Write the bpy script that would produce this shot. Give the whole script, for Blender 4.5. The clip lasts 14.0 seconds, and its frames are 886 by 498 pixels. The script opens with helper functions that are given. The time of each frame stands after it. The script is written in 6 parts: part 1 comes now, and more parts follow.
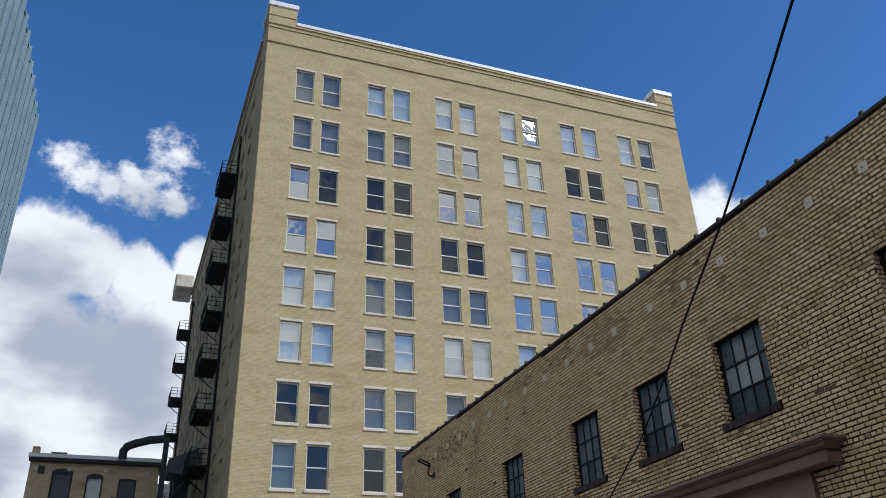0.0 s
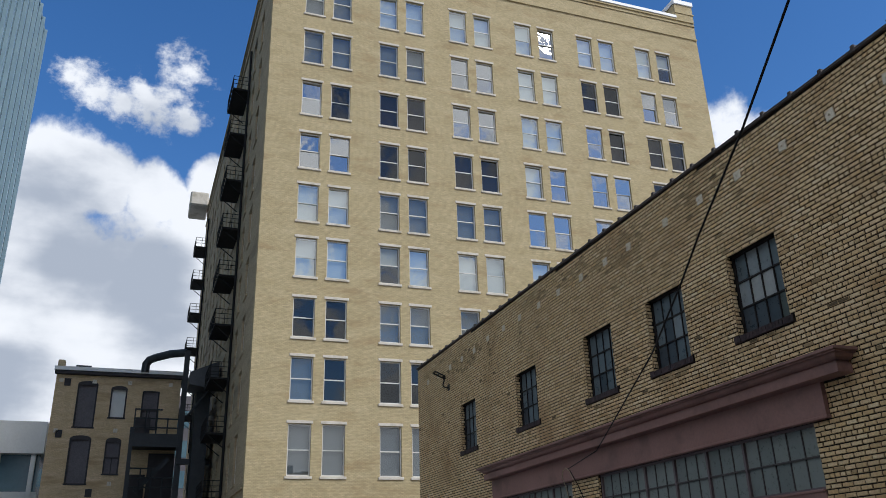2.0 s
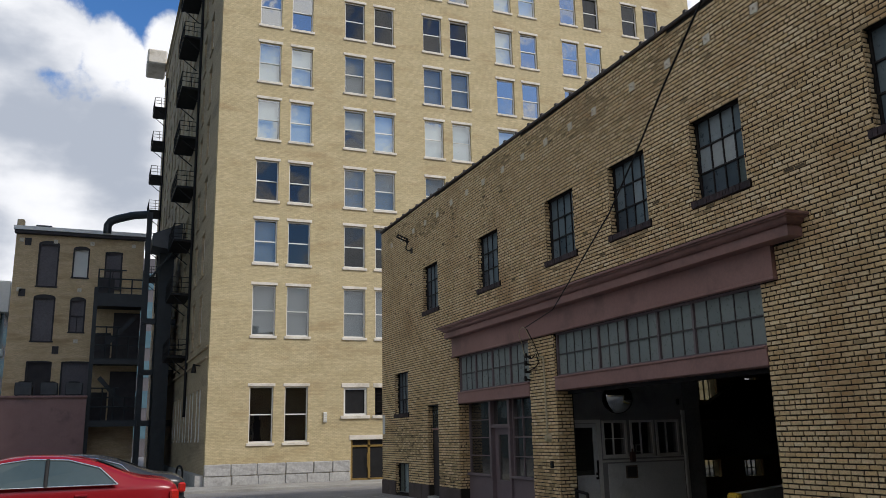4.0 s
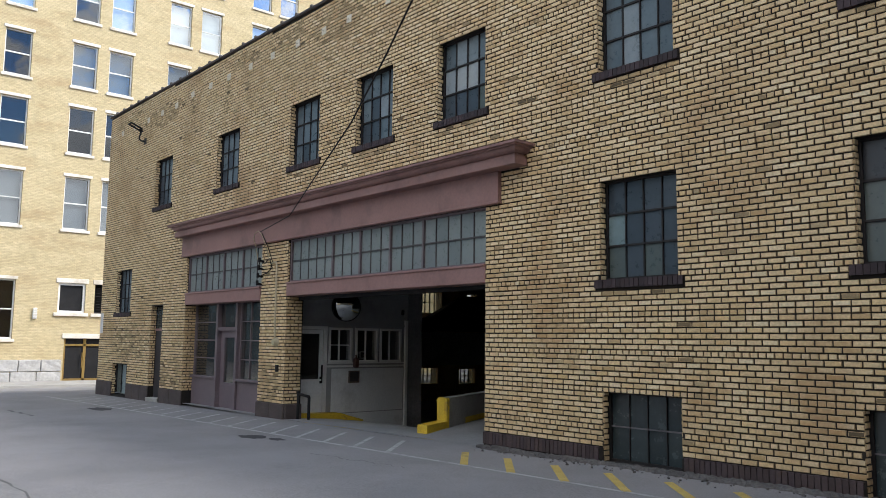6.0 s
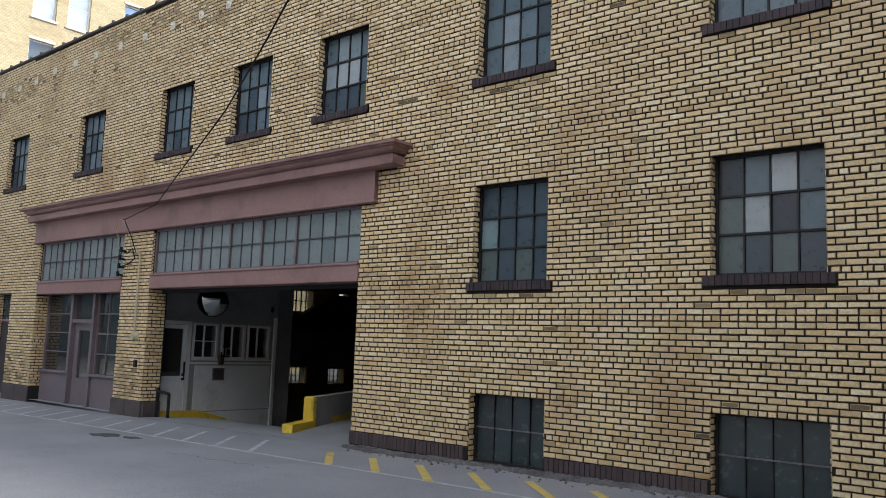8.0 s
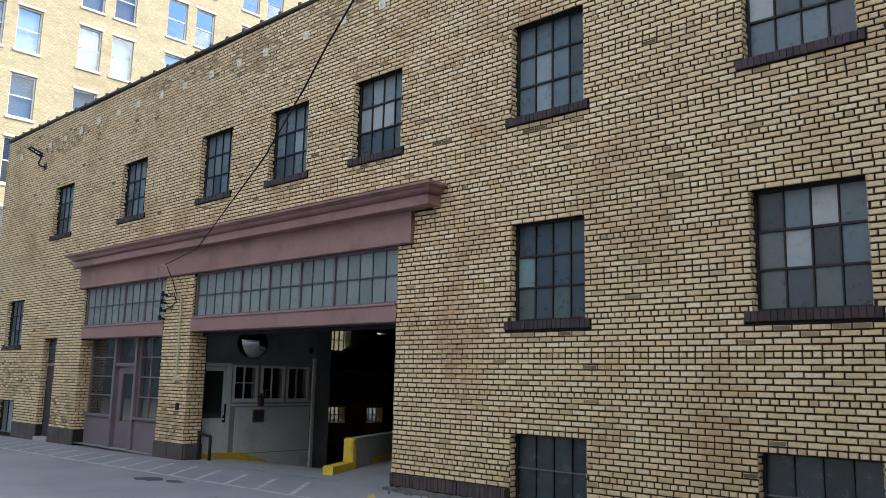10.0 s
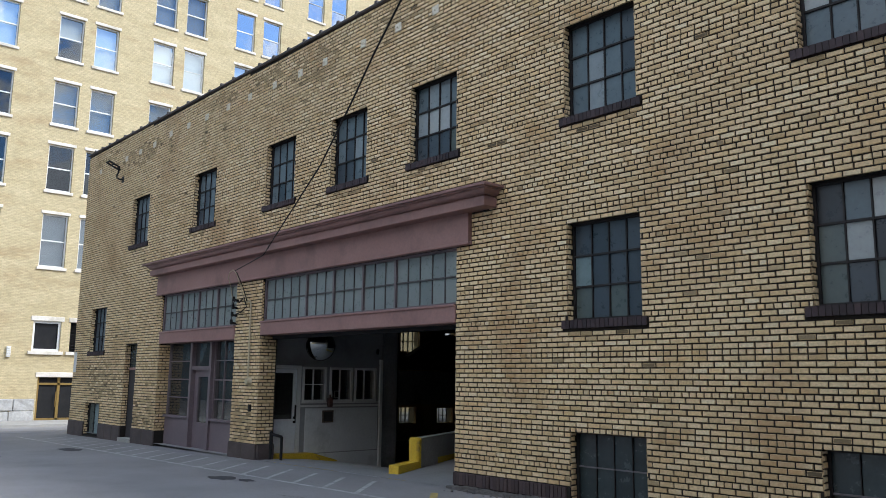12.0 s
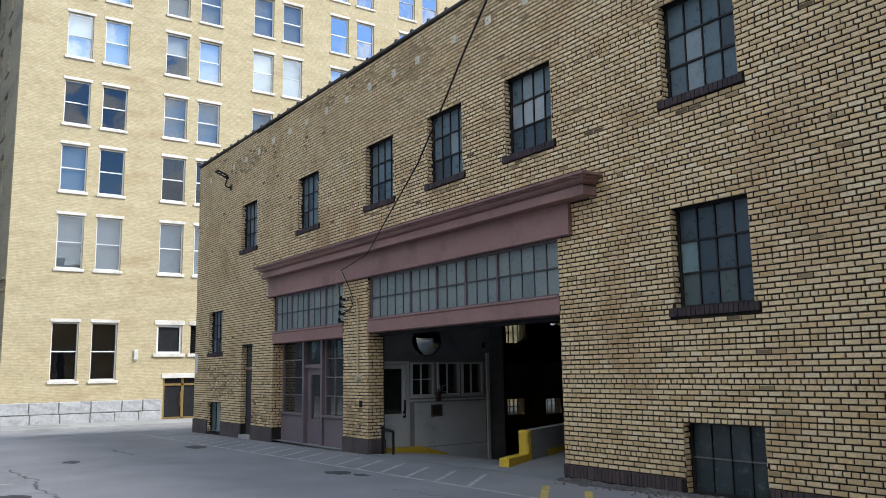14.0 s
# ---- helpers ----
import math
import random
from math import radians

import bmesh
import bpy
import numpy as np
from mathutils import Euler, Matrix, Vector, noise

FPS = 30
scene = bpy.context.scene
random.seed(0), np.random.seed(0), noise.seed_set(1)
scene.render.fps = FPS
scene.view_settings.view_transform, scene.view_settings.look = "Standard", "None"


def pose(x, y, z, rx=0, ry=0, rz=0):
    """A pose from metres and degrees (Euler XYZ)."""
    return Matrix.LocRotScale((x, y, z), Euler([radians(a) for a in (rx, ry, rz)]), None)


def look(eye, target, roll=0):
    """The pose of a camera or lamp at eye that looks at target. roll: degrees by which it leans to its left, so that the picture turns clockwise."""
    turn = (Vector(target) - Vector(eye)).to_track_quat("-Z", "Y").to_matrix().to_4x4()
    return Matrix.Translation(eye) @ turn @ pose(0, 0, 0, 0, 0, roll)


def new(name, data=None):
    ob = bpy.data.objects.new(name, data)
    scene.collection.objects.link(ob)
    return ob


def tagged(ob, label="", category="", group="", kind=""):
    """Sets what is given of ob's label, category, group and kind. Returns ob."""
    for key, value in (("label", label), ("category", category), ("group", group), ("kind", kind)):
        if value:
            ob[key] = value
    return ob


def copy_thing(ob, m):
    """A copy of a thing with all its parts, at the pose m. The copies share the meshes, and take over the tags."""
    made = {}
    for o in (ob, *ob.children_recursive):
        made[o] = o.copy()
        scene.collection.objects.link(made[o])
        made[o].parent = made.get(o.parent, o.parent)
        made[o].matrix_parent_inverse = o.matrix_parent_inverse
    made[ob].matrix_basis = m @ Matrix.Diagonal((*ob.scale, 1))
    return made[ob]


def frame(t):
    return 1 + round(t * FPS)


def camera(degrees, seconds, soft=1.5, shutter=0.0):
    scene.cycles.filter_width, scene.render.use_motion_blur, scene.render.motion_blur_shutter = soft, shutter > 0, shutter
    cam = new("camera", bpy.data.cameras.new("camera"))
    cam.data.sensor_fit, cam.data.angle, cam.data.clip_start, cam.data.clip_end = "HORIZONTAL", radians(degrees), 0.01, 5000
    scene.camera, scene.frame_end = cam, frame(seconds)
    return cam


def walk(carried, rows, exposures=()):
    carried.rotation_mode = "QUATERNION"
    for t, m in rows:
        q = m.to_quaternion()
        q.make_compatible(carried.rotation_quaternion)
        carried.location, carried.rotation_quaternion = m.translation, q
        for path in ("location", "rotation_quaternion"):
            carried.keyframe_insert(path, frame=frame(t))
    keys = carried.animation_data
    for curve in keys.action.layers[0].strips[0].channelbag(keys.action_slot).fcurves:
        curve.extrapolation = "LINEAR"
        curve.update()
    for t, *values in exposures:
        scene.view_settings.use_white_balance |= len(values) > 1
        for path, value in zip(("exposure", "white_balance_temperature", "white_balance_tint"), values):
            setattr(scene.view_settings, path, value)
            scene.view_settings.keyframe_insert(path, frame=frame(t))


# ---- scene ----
cam = camera(57.1, 14.0, soft=0.5)
PATH = [
    (0, (0.252, -8.444, 1.664), (-1.393, -7.796, 2.6), -2.2),
    (0.5, (0.234, -8.438, 1.647), (-1.453, -7.789, 2.505), -2.2),
    (1, (0.24, -8.45, 1.641), (-1.474, -7.817, 2.453), -2.0),
    (1.5, (0.25, -8.461, 1.63), (-1.477, -7.828, 2.415), -1.8),
    (2, (0.242, -8.459, 1.622), (-1.497, -7.819, 2.375), -1.8),
    (2.5, (0.257, -8.452, 1.615), (-1.509, -7.808, 2.3), -1.8),
    (2.7, (0.263, -8.462, 1.601), (-1.513, -7.815, 2.255), -1.8),
    (4.8, (0.196, -8.362, 1.434), (-1.557, -7.43, 1.678), 0.3),
    (5, (0.216, -8.358, 1.437), (-1.467, -7.303, 1.676), -0.2),
    (5.5, (0.253, -8.347, 1.44), (-1.289, -7.094, 1.673), 0.4),
    (6, (0.247, -8.297, 1.435), (-1.264, -7.007, 1.66), 0.7),
    (6.5, (0.244, -8.293, 1.438), (-1.249, -6.981, 1.658), 1.2),
    (7, (0.236, -8.285, 1.429), (-1.203, -6.912, 1.648), 1.3),
    (7.5, (0.222, -8.266, 1.406), (-1.162, -6.839, 1.626), 2.5),
    (7.7, (0.229, -8.259, 1.406), (-1.079, -6.762, 1.63), 2.4),
    (9.8, (0.237, -8.283, 1.453), (-1.058, -6.786, 1.739), 1.1),
    (10, (0.241, -8.298, 1.458), (-1.113, -6.861, 1.778), 1.3),
    (10.5, (0.249, -8.318, 1.474), (-1.203, -6.983, 1.808), 0.8),
    (11, (0.266, -8.287, 1.466), (-1.187, -6.953, 1.793), 0.7),
    (11.5, (0.355, -8.267, 1.477), (-1.105, -6.939, 1.801), 0.7),
    (12, (0.464, -8.251, 1.46), (-1.011, -6.938, 1.777), 0.7),
    (12.5, (0.518, -8.232, 1.482), (-0.982, -6.946, 1.792), 0.0),
    (13, (0.524, -8.244, 1.5), (-1.021, -7.013, 1.808), -1.1),
    (13.5, (0.497, -8.258, 1.493), (-1.085, -7.073, 1.797), -1.1),
    (14, (0.488, -8.25, 1.499), (-1.142, -7.131, 1.795), -0.9),
]
walk(cam, [(t, look(e, g, r)) for t, e, g, r in PATH], [(0, -0.1, 6200, 10), (2.7, -0.08, 6350, 10), (4.8, 0.28, 6600, 11.5), (5.0, 0.5, 6600, 11.5), (5.5, 0.92, 6450, 11), (6.5, 1.24, 6300, 11), (7.7, 1.34, 6250, 11), (10, 1.34, 5950, 10), (10.8, 1.07, 5950, 9.5), (12.5, 1.0, 5900, 9), (14, 0.97, 5900, 9)])

# ---- world, sun, exposure ----
SUN_DIR = Vector((0.56, 0.48, 0.74)).normalized()
world = bpy.data.worlds.new("sky")
scene.world = world
world.use_nodes = True
wn, wl = world.node_tree.nodes, world.node_tree.links
wn.clear()
w_out = wn.new("ShaderNodeOutputWorld")
w_bg = wn.new("ShaderNodeBackground")
w_bg.inputs["Strength"].default_value = 0.15
w_sky = wn.new("ShaderNodeTexSky")
w_sky.sky_type = "NISHITA"
w_sky.sun_disc = False
w_sky.sun_elevation = math.asin(SUN_DIR.z)
w_sky.sun_rotation = math.atan2(SUN_DIR.x, SUN_DIR.y)
w_sky.air_density, w_sky.dust_density, w_sky.ozone_density = 1.0, 0.3, 2.5
w_co = wn.new("ShaderNodeTexCoord")
w_sep = wn.new("ShaderNodeSeparateXYZ")
wl.new(w_co.outputs["Generated"], w_sep.inputs[0])


def w_noise(scale, detail, rough, stretch=(1, 1, 1), shift=(0, 0, 0)):
    m = wn.new("ShaderNodeMapping")
    m.inputs["Scale"].default_value = stretch
    m.inputs["Location"].default_value = shift
    wl.new(w_co.outputs["Generated"], m.inputs["Vector"])
    n = wn.new("ShaderNodeTexNoise")
    n.inputs["Scale"].default_value, n.inputs["Detail"].default_value, n.inputs["Roughness"].default_value = scale, detail, rough
    wl.new(m.outputs[0], n.inputs["Vector"])
    return n.outputs["Fac"]


def w_math(op, a, b=0.0, c=0.0):
    n = wn.new("ShaderNodeMath")
    n.operation = op
    for k, v in enumerate((a, b, c)):
        if isinstance(v, (int, float)):
            n.inputs[k].default_value = v
        else:
            wl.new(v, n.inputs[k])
    return n.outputs[0]


def w_step(value, low, high):
    n = wn.new("ShaderNodeMapRange")
    n.interpolation_type = "SMOOTHSTEP"
    n.inputs["From Min"].default_value, n.inputs["From Max"].default_value = low, high
    wl.new(value, n.inputs["Value"])
    return n.outputs["Result"]


def w_near(direction, radius):
    """1 at a direction of the sky, falling to 0 at radius away from it."""
    n = wn.new("ShaderNodeVectorMath")
    n.operation = "DISTANCE"
    wl.new(w_co.outputs["Generated"], n.inputs[0])
    n.inputs[1].default_value = direction
    return w_math("SUBTRACT", 1.0, w_math("DIVIDE", n.outputs["Value"], radius))


def w_most(first, *rest):
    for other in rest:
        first = w_math("MAXIMUM", first, other)
    return first


puff = w_noise(5.5, 7, 0.54)
fray = w_noise(17, 6, 0.6)
low_bank = w_math("SUBTRACT", w_math("SUBTRACT", 0.425, w_sep.outputs["Z"]), w_math("MULTIPLY", w_math("MAXIMUM", w_sep.outputs["X"], 0.0), 0.26))
dome = w_most(w_near((-0.9, -0.125, 0.42), 0.068), w_near((-0.898, -0.075, 0.425), 0.045), w_near((-0.889, 0.045, 0.44), 0.035), w_near((-0.905, -0.02, 0.42), 0.04))
bank = w_math("ADD", w_math("ADD", w_most(w_math("MULTIPLY", low_bank, 4.5), w_math("MULTIPLY", dome, 0.7)), w_math("MULTIPLY", w_math("SUBTRACT", puff, 0.5), 0.9)), w_math("MULTIPLY", w_math("SUBTRACT", fray, 0.5), 0.75))
# a ragged winged cloud above the bank, and a broken field on the side of the sun
wing = w_most(w_near((-0.845, -0.112, 0.523), 0.028), w_near((-0.853, -0.09, 0.514), 0.03), w_near((-0.858, -0.066, 0.51), 0.03), w_near((-0.858, -0.04, 0.513), 0.034),
              w_near((-0.851, -0.014, 0.525), 0.036), w_near((-0.842, -0.008, 0.54), 0.03), w_near((-0.834, 0.006, 0.551), 0.026), w_near((-0.862, 0.004, 0.506), 0.028))
small_a = w_math("ADD", wing, w_math("ADD", w_math("MULTIPLY", w_math("SUBTRACT", fray, 0.5), 2.8), w_math("MULTIPLY", w_math("SUBTRACT", w_noise(38, 5, 0.65, (1, 1, 1.6)), 0.5), 2.2)))
small_b = w_math("ADD", w_math("MULTIPLY", w_near((-0.648, 0.598, 0.462), 0.06), 1.0), w_math("MULTIPLY", w_math("SUBTRACT", fray, 0.5), 1.6))
# Unseen extra cloud towards -y, added to whiten and raise the skylight.
behind = w_math("SUBTRACT", w_math("MULTIPLY", w_sep.outputs["Y"], -2.2), 0.35)
field = w_math("ADD", w_math("MULTIPLY", w_math("SUBTRACT", w_noise(6.0, 9, 0.6, (1, 1, 1), (3, 1, 0)), 0.5), 5.5), w_math("ADD", w_math("MAXIMUM", behind, 0.32), w_math("MULTIPLY", w_math("MINIMUM", w_sep.outputs["X"], 0.0), 2.5)))
cover = w_most(w_step(bank, -0.03, 0.2), w_step(small_a, 0.0, 1.05), w_step(small_b, 0.2, 0.7), w_step(field, 0.0, 0.5))
# grey undersides in soft banks, bright crowns
belly = w_most(w_near((-0.928, -0.12, 0.352), 0.12), w_near((-0.95, -0.005, 0.312), 0.09), w_near((-0.97, -0.16, 0.18), 0.1))
shade = w_step(w_math("SUBTRACT", w_math("ADD", w_noise(4.2, 6, 0.5, (1, 1, 2.2), (0.7, 0.2, 0.4)), w_math("MULTIPLY", w_math("SUBTRACT", puff, 0.5), 0.35)), w_math("MULTIPLY", w_math("MAXIMUM", belly, 0.0), 0.32)), 0.27, 0.53)
tone = wn.new("ShaderNodeMix")
tone.data_type = "RGBA"
tone.inputs["A"].default_value = (3.0, 3.35, 3.95, 1)
tone.inputs["B"].default_value = (6.5, 6.65, 6.9, 1)
wl.new(shade, tone.inputs["Factor"])
heaven = wn.new("ShaderNodeMix")
heaven.data_type = "RGBA"
wl.new(cover, heaven.inputs["Factor"])
deep = wn.new("ShaderNodeHueSaturation")
deep.inputs["Hue"].default_value, deep.inputs["Saturation"].default_value, deep.inputs["Value"].default_value = 0.506, 1.28, 1.0
wl.new(w_sky.outputs[0], deep.inputs["Color"])
wl.new(deep.outputs[0], heaven.inputs["A"])
wl.new(tone.outputs["Result"], heaven.inputs["B"])
wl.new(heaven.outputs["Result"], w_bg.inputs["Color"])
wl.new(w_bg.outputs[0], w_out.inputs[0])

sun = new("sun", bpy.data.lights.new("sun", "SUN"))
sun.data.energy, sun.data.angle, sun.data.color = 2.2, radians(20), (1.0, 0.96, 0.9)
sun.matrix_world = look((0, 0, 60), Vector((0, 0, 60)) - SUN_DIR)


# ---- materials ----
def surface(name, tones, rough=0.8, scale=0.8, fine=40.0, bump=0.15, stretch=(1, 1, 1), metal=0.0, pick="", speckle=0.25, stain=None, stain_scale=0.35, stain_at=(0.5, 0.68), spec=0.5, coursed=""):
    """A worn surface: two tones mixed by broad noise (or by each piece's own chance), fine grain and relief, stains."""
    m = bpy.data.materials.new(name)
    m.use_nodes = True
    nodes, links = m.node_tree.nodes, m.node_tree.links
    shader = nodes["Principled BSDF"]
    shader.inputs["Metallic"].default_value = metal
    shader.inputs["Specular IOR Level"].default_value = spec
    geo = nodes.new("ShaderNodeNewGeometry")
    place = nodes.new("ShaderNodeMapping")
    place.inputs["Scale"].default_value = stretch
    links.new(geo.outputs["Position"], place.inputs["Vector"])

    def cloud(size, detail=6, rough_=0.6):
        n = nodes.new("ShaderNodeTexNoise")
        n.inputs["Scale"].default_value, n.inputs["Detail"].default_value, n.inputs["Roughness"].default_value = size, detail, rough_
        links.new(place.outputs[0], n.inputs["Vector"])
        return n.outputs["Fac"]

    ramp = nodes.new("ShaderNodeValToRGB")
    ramp.color_ramp.elements[0].position, ramp.color_ramp.elements[1].position = 0.3 if not pick else 0.0, 0.7 if not pick else 1.0
    ramp.color_ramp.elements[0].color = (*tones[0], 1)
    ramp.color_ramp.elements[1].color = (*tones[-1], 1)
    for k, tone_ in enumerate(tones[1:-1]):
        e = ramp.color_ramp.elements.new(0.3 + 0.4 * (k + 1) / (len(tones) - 1) if not pick else (k + 1) / (len(tones) - 1))
        e.color = (*tone_, 1)
    if pick == "island":
        links.new(geo.outputs["Random Per Island"], ramp.inputs["Fac"])
    elif pick == "object":
        info = nodes.new("ShaderNodeObjectInfo")
        links.new(info.outputs["Random"], ramp.inputs["Fac"])
    else:
        links.new(cloud(scale), ramp.inputs["Fac"])
    colour = ramp.outputs["Color"]

    def blend(kind, a, b, fac):
        n = nodes.new("ShaderNodeMix")
        n.data_type, n.blend_type = "RGBA", kind
        for key, v in (("A", a), ("B", b)):
            if isinstance(v, tuple):
                n.inputs[key].default_value = (*v, 1)
            else:
                links.new(v, n.inputs[key])
        if isinstance(fac, float):
            n.inputs["Factor"].default_value = fac
        else:
            links.new(fac, n.inputs["Factor"])
        return n.outputs["Result"]

    grain = nodes.new("ShaderNodeMapRange")
    grain.inputs["From Min"].default_value, grain.inputs["From Max"].default_value = 0.3, 0.7
    grain.inputs["To Min"].default_value, grain.inputs["To Max"].default_value = 1.0 - speckle, 1.0 + speckle
    fine_noise = cloud(fine, 5, 0.7)
    links.new(fine_noise, grain.inputs["Value"])
    colour = blend("MULTIPLY", colour, grain.outputs["Result"], 1.0)
    if stain:
        patch = nodes.new("ShaderNodeMapRange")
        patch.interpolation_type = "SMOOTHSTEP"
        patch.inputs["From Min"].default_value, patch.inputs["From Max"].default_value = stain_at
        patch.inputs["To Max"].default_value = 0.75
        links.new(cloud(stain_scale, 8, 0.65), patch.inputs["Value"])
        colour = blend("MIX", colour, stain, patch.outputs["Result"])
    if coursed:
        # fine brick coursing for walls too far off for single bricks
        parts_, joined, joints = nodes.new("ShaderNodeSeparateXYZ"), nodes.new("ShaderNodeCombineXYZ"), nodes.new("ShaderNodeTexBrick")
        links.new(geo.outputs["Position"], parts_.inputs[0])
        links.new(parts_.outputs[coursed], joined.inputs["X"])
        links.new(parts_.outputs["Z"], joined.inputs["Y"])
        links.new(joined.outputs[0], joints.inputs["Vector"])
        joints.inputs["Scale"].default_value = 1.0
        joints.inputs["Brick Width"].default_value, joints.inputs["Row Height"].default_value, joints.inputs["Mortar Size"].default_value = 0.2, 0.0675, 0.006
        joints.inputs["Color1"].default_value, joints.inputs["Color2"].default_value, joints.inputs["Mortar"].default_value = (1.06, 1.05, 1.04, 1), (0.84, 0.84, 0.82, 1), (0.6, 0.58, 0.55, 1)
        colour = blend("MULTIPLY", colour, joints.outputs["Color"], 0.7)
    links.new(colour, shader.inputs["Base Color"])
    dull = nodes.new("ShaderNodeMapRange")
    dull.inputs["To Min"].default_value, dull.inputs["To Max"].default_value = max(0.05, rough - 0.12), min(1.0, rough + 0.12)
    links.new(fine_noise, dull.inputs["Value"])
    links.new(dull.outputs["Result"], shader.inputs["Roughness"])
    if bump:
        b = nodes.new("ShaderNodeBump")
        b.inputs["Strength"].default_value, b.inputs["Distance"].default_value = bump, 0.01
        links.new(fine_noise, b.inputs["Height"])
        links.new(b.outputs[0], shader.inputs["Normal"])
    return m


def clear_glass(name, gloss, tint, rough=0.02, dust=0.0):
    """A pane: part mirror, part tinted see-through, with a film of dust."""
    m = bpy.data.materials.new(name)
    m.use_nodes = True
    nodes, links = m.node_tree.nodes, m.node_tree.links
    nodes.clear()
    out, mix = nodes.new("ShaderNodeOutputMaterial"), nodes.new("ShaderNodeMixShader")
    see, shine = nodes.new("ShaderNodeBsdfTransparent"), nodes.new("ShaderNodeBsdfGlossy")
    see.inputs["Color"].default_value = (*tint, 1)
    shine.inputs["Roughness"].default_value = rough
    shine.inputs["Color"].default_value = (0.95, 0.96, 0.94, 1)
    wave, bump = nodes.new("ShaderNodeTexNoise"), nodes.new("ShaderNodeBump")
    wave.inputs["Scale"].default_value = 0.9
    geo = nodes.new("ShaderNodeNewGeometry")
    links.new(geo.outputs["Position"], wave.inputs["Vector"])
    bump.inputs["Strength"].default_value, bump.inputs["Distance"].default_value = 0.35, 0.02
    links.new(wave.outputs["Fac"], bump.inputs["Height"])
    links.new(bump.outputs[0], shine.inputs["Normal"])
    mix.inputs[0].default_value = gloss
    links.new(see.outputs[0], mix.inputs[1])
    links.new(shine.outputs[0], mix.inputs[2])
    if dust:
        film, coat, patch = nodes.new("ShaderNodeMixShader"), nodes.new("ShaderNodeBsdfDiffuse"), nodes.new("ShaderNodeMapRange")
        coat.inputs["Color"].default_value = (0.42, 0.41, 0.39, 1)
        patch.inputs["To Min"].default_value, patch.inputs["To Max"].default_value = dust * 0.4, dust * 1.6
        links.new(wave.outputs["Fac"], patch.inputs["Value"])
        links.new(patch.outputs["Result"], film.inputs[0])
        links.new(mix.outputs[0], film.inputs[1])
        links.new(coat.outputs[0], film.inputs[2])
        links.new(film.outputs[0], out.inputs[0])
    else:
        links.new(mix.outputs[0], out.inputs[0])
    return m


BUFF = [(0.462, 0.321, 0.153), (0.603, 0.444, 0.237), (0.654, 0.506, 0.29), (0.654, 0.468, 0.231), (0.705, 0.554, 0.338), (0.628, 0.481, 0.267), (0.74, 0.622, 0.403), (0.59, 0.425, 0.212), (0.678, 0.529, 0.313), (0.64, 0.488, 0.272), (0.718, 0.568, 0.343), (0.564, 0.395, 0.183)]
M_brick = surface("buff_brick", BUFF, 0.55, fine=32, bump=0.4, pick="island", speckle=0.26, stain=(0.36, 0.2, 0.075), stain_scale=0.75, stain_at=(0.46, 0.7))
M_brick_piece = surface("buff_brick_piece", BUFF, 0.55, fine=32, bump=0.4, pick="object", speckle=0.26, stain=(0.36, 0.2, 0.075), stain_scale=0.75, stain_at=(0.46, 0.7))
M_brick_dark = surface("sooty_buff_brick", [(0.1, 0.075, 0.042), (0.42, 0.31, 0.165), (0.5, 0.385, 0.22), (0.26, 0.195, 0.108)], 0.9, fine=60, bump=0.4, pick="island", speckle=0.25)
M_brick_edge = surface("brown_brick_edge", [(0.21, 0.14, 0.07), (0.43, 0.31, 0.165), (0.62, 0.475, 0.28)], 0.85, 9.0, 70, 0.4, speckle=0.3)
M_mortar = surface("sooty_mortar", [(0.007, 0.005, 0.0035), (0.02, 0.0145, 0.009)], 0.95, 1.2, 50, 0.4)
M_plinth = surface("dark_plinth_brick", [(0.045, 0.03, 0.03), (0.075, 0.05, 0.047), (0.06, 0.042, 0.045)], 0.75, fine=50, bump=0.3, pick="object")
M_plinth_stone = surface("dark_plinth_stone", [(0.05, 0.038, 0.036), (0.085, 0.066, 0.06)], 0.8, 3, 40, 0.3)
M_sill_brick = surface("purple_sill_brick", [(0.022, 0.013, 0.015), (0.05, 0.03, 0.033)], 0.7, fine=60, bump=0.3, pick="object")
M_maroon = surface("maroon_paint", [(0.235, 0.13, 0.115), (0.28, 0.16, 0.142)], 0.55, 1.0, 18, 0.08, speckle=0.12, stain=(0.155, 0.09, 0.08), stain_scale=0.9)
M_plum = surface("plum_paint", [(0.125, 0.096, 0.105), (0.16, 0.126, 0.136)], 0.5, 1.5, 25, 0.08, speckle=0.15)
M_steel = surface("dark_window_steel", [(0.014, 0.012, 0.012), (0.026, 0.022, 0.022)], 0.65, 4, 60, 0.1, spec=0.3)
M_wired = surface("frosted_wired_glass", [(0.0275, 0.0413, 0.0475), (0.0688, 0.09, 0.1), (0.05, 0.0688, 0.1063), (0.1063, 0.1375, 0.1562)], 0.28, fine=9, bump=0.05, pick="object", speckle=0.15)
M_transom = surface("ribbed_transom_glass", [(0.145, 0.17, 0.168), (0.205, 0.232, 0.224), (0.165, 0.19, 0.188)], 0.3, fine=14, bump=0.05, pick="object", speckle=0.06)
M_murky = surface("murky_basement_glass", [(0.018, 0.027, 0.03), (0.04, 0.055, 0.058)], 0.25, fine=6, bump=0.04, pick="object", speckle=0.25)
M_asphalt = surface("old_asphalt", [(0.184, 0.177, 0.174), (0.252, 0.243, 0.239)], 0.9, 0.5, 55, 0.5, speckle=0.3, stain=(0.15, 0.147, 0.146), stain_scale=0.3, stain_at=(0.5, 0.75))
M_patch = surface("dark_asphalt_patch", [(0.028, 0.028, 0.029), (0.05, 0.05, 0.05)], 0.9, 2, 60, 0.5)
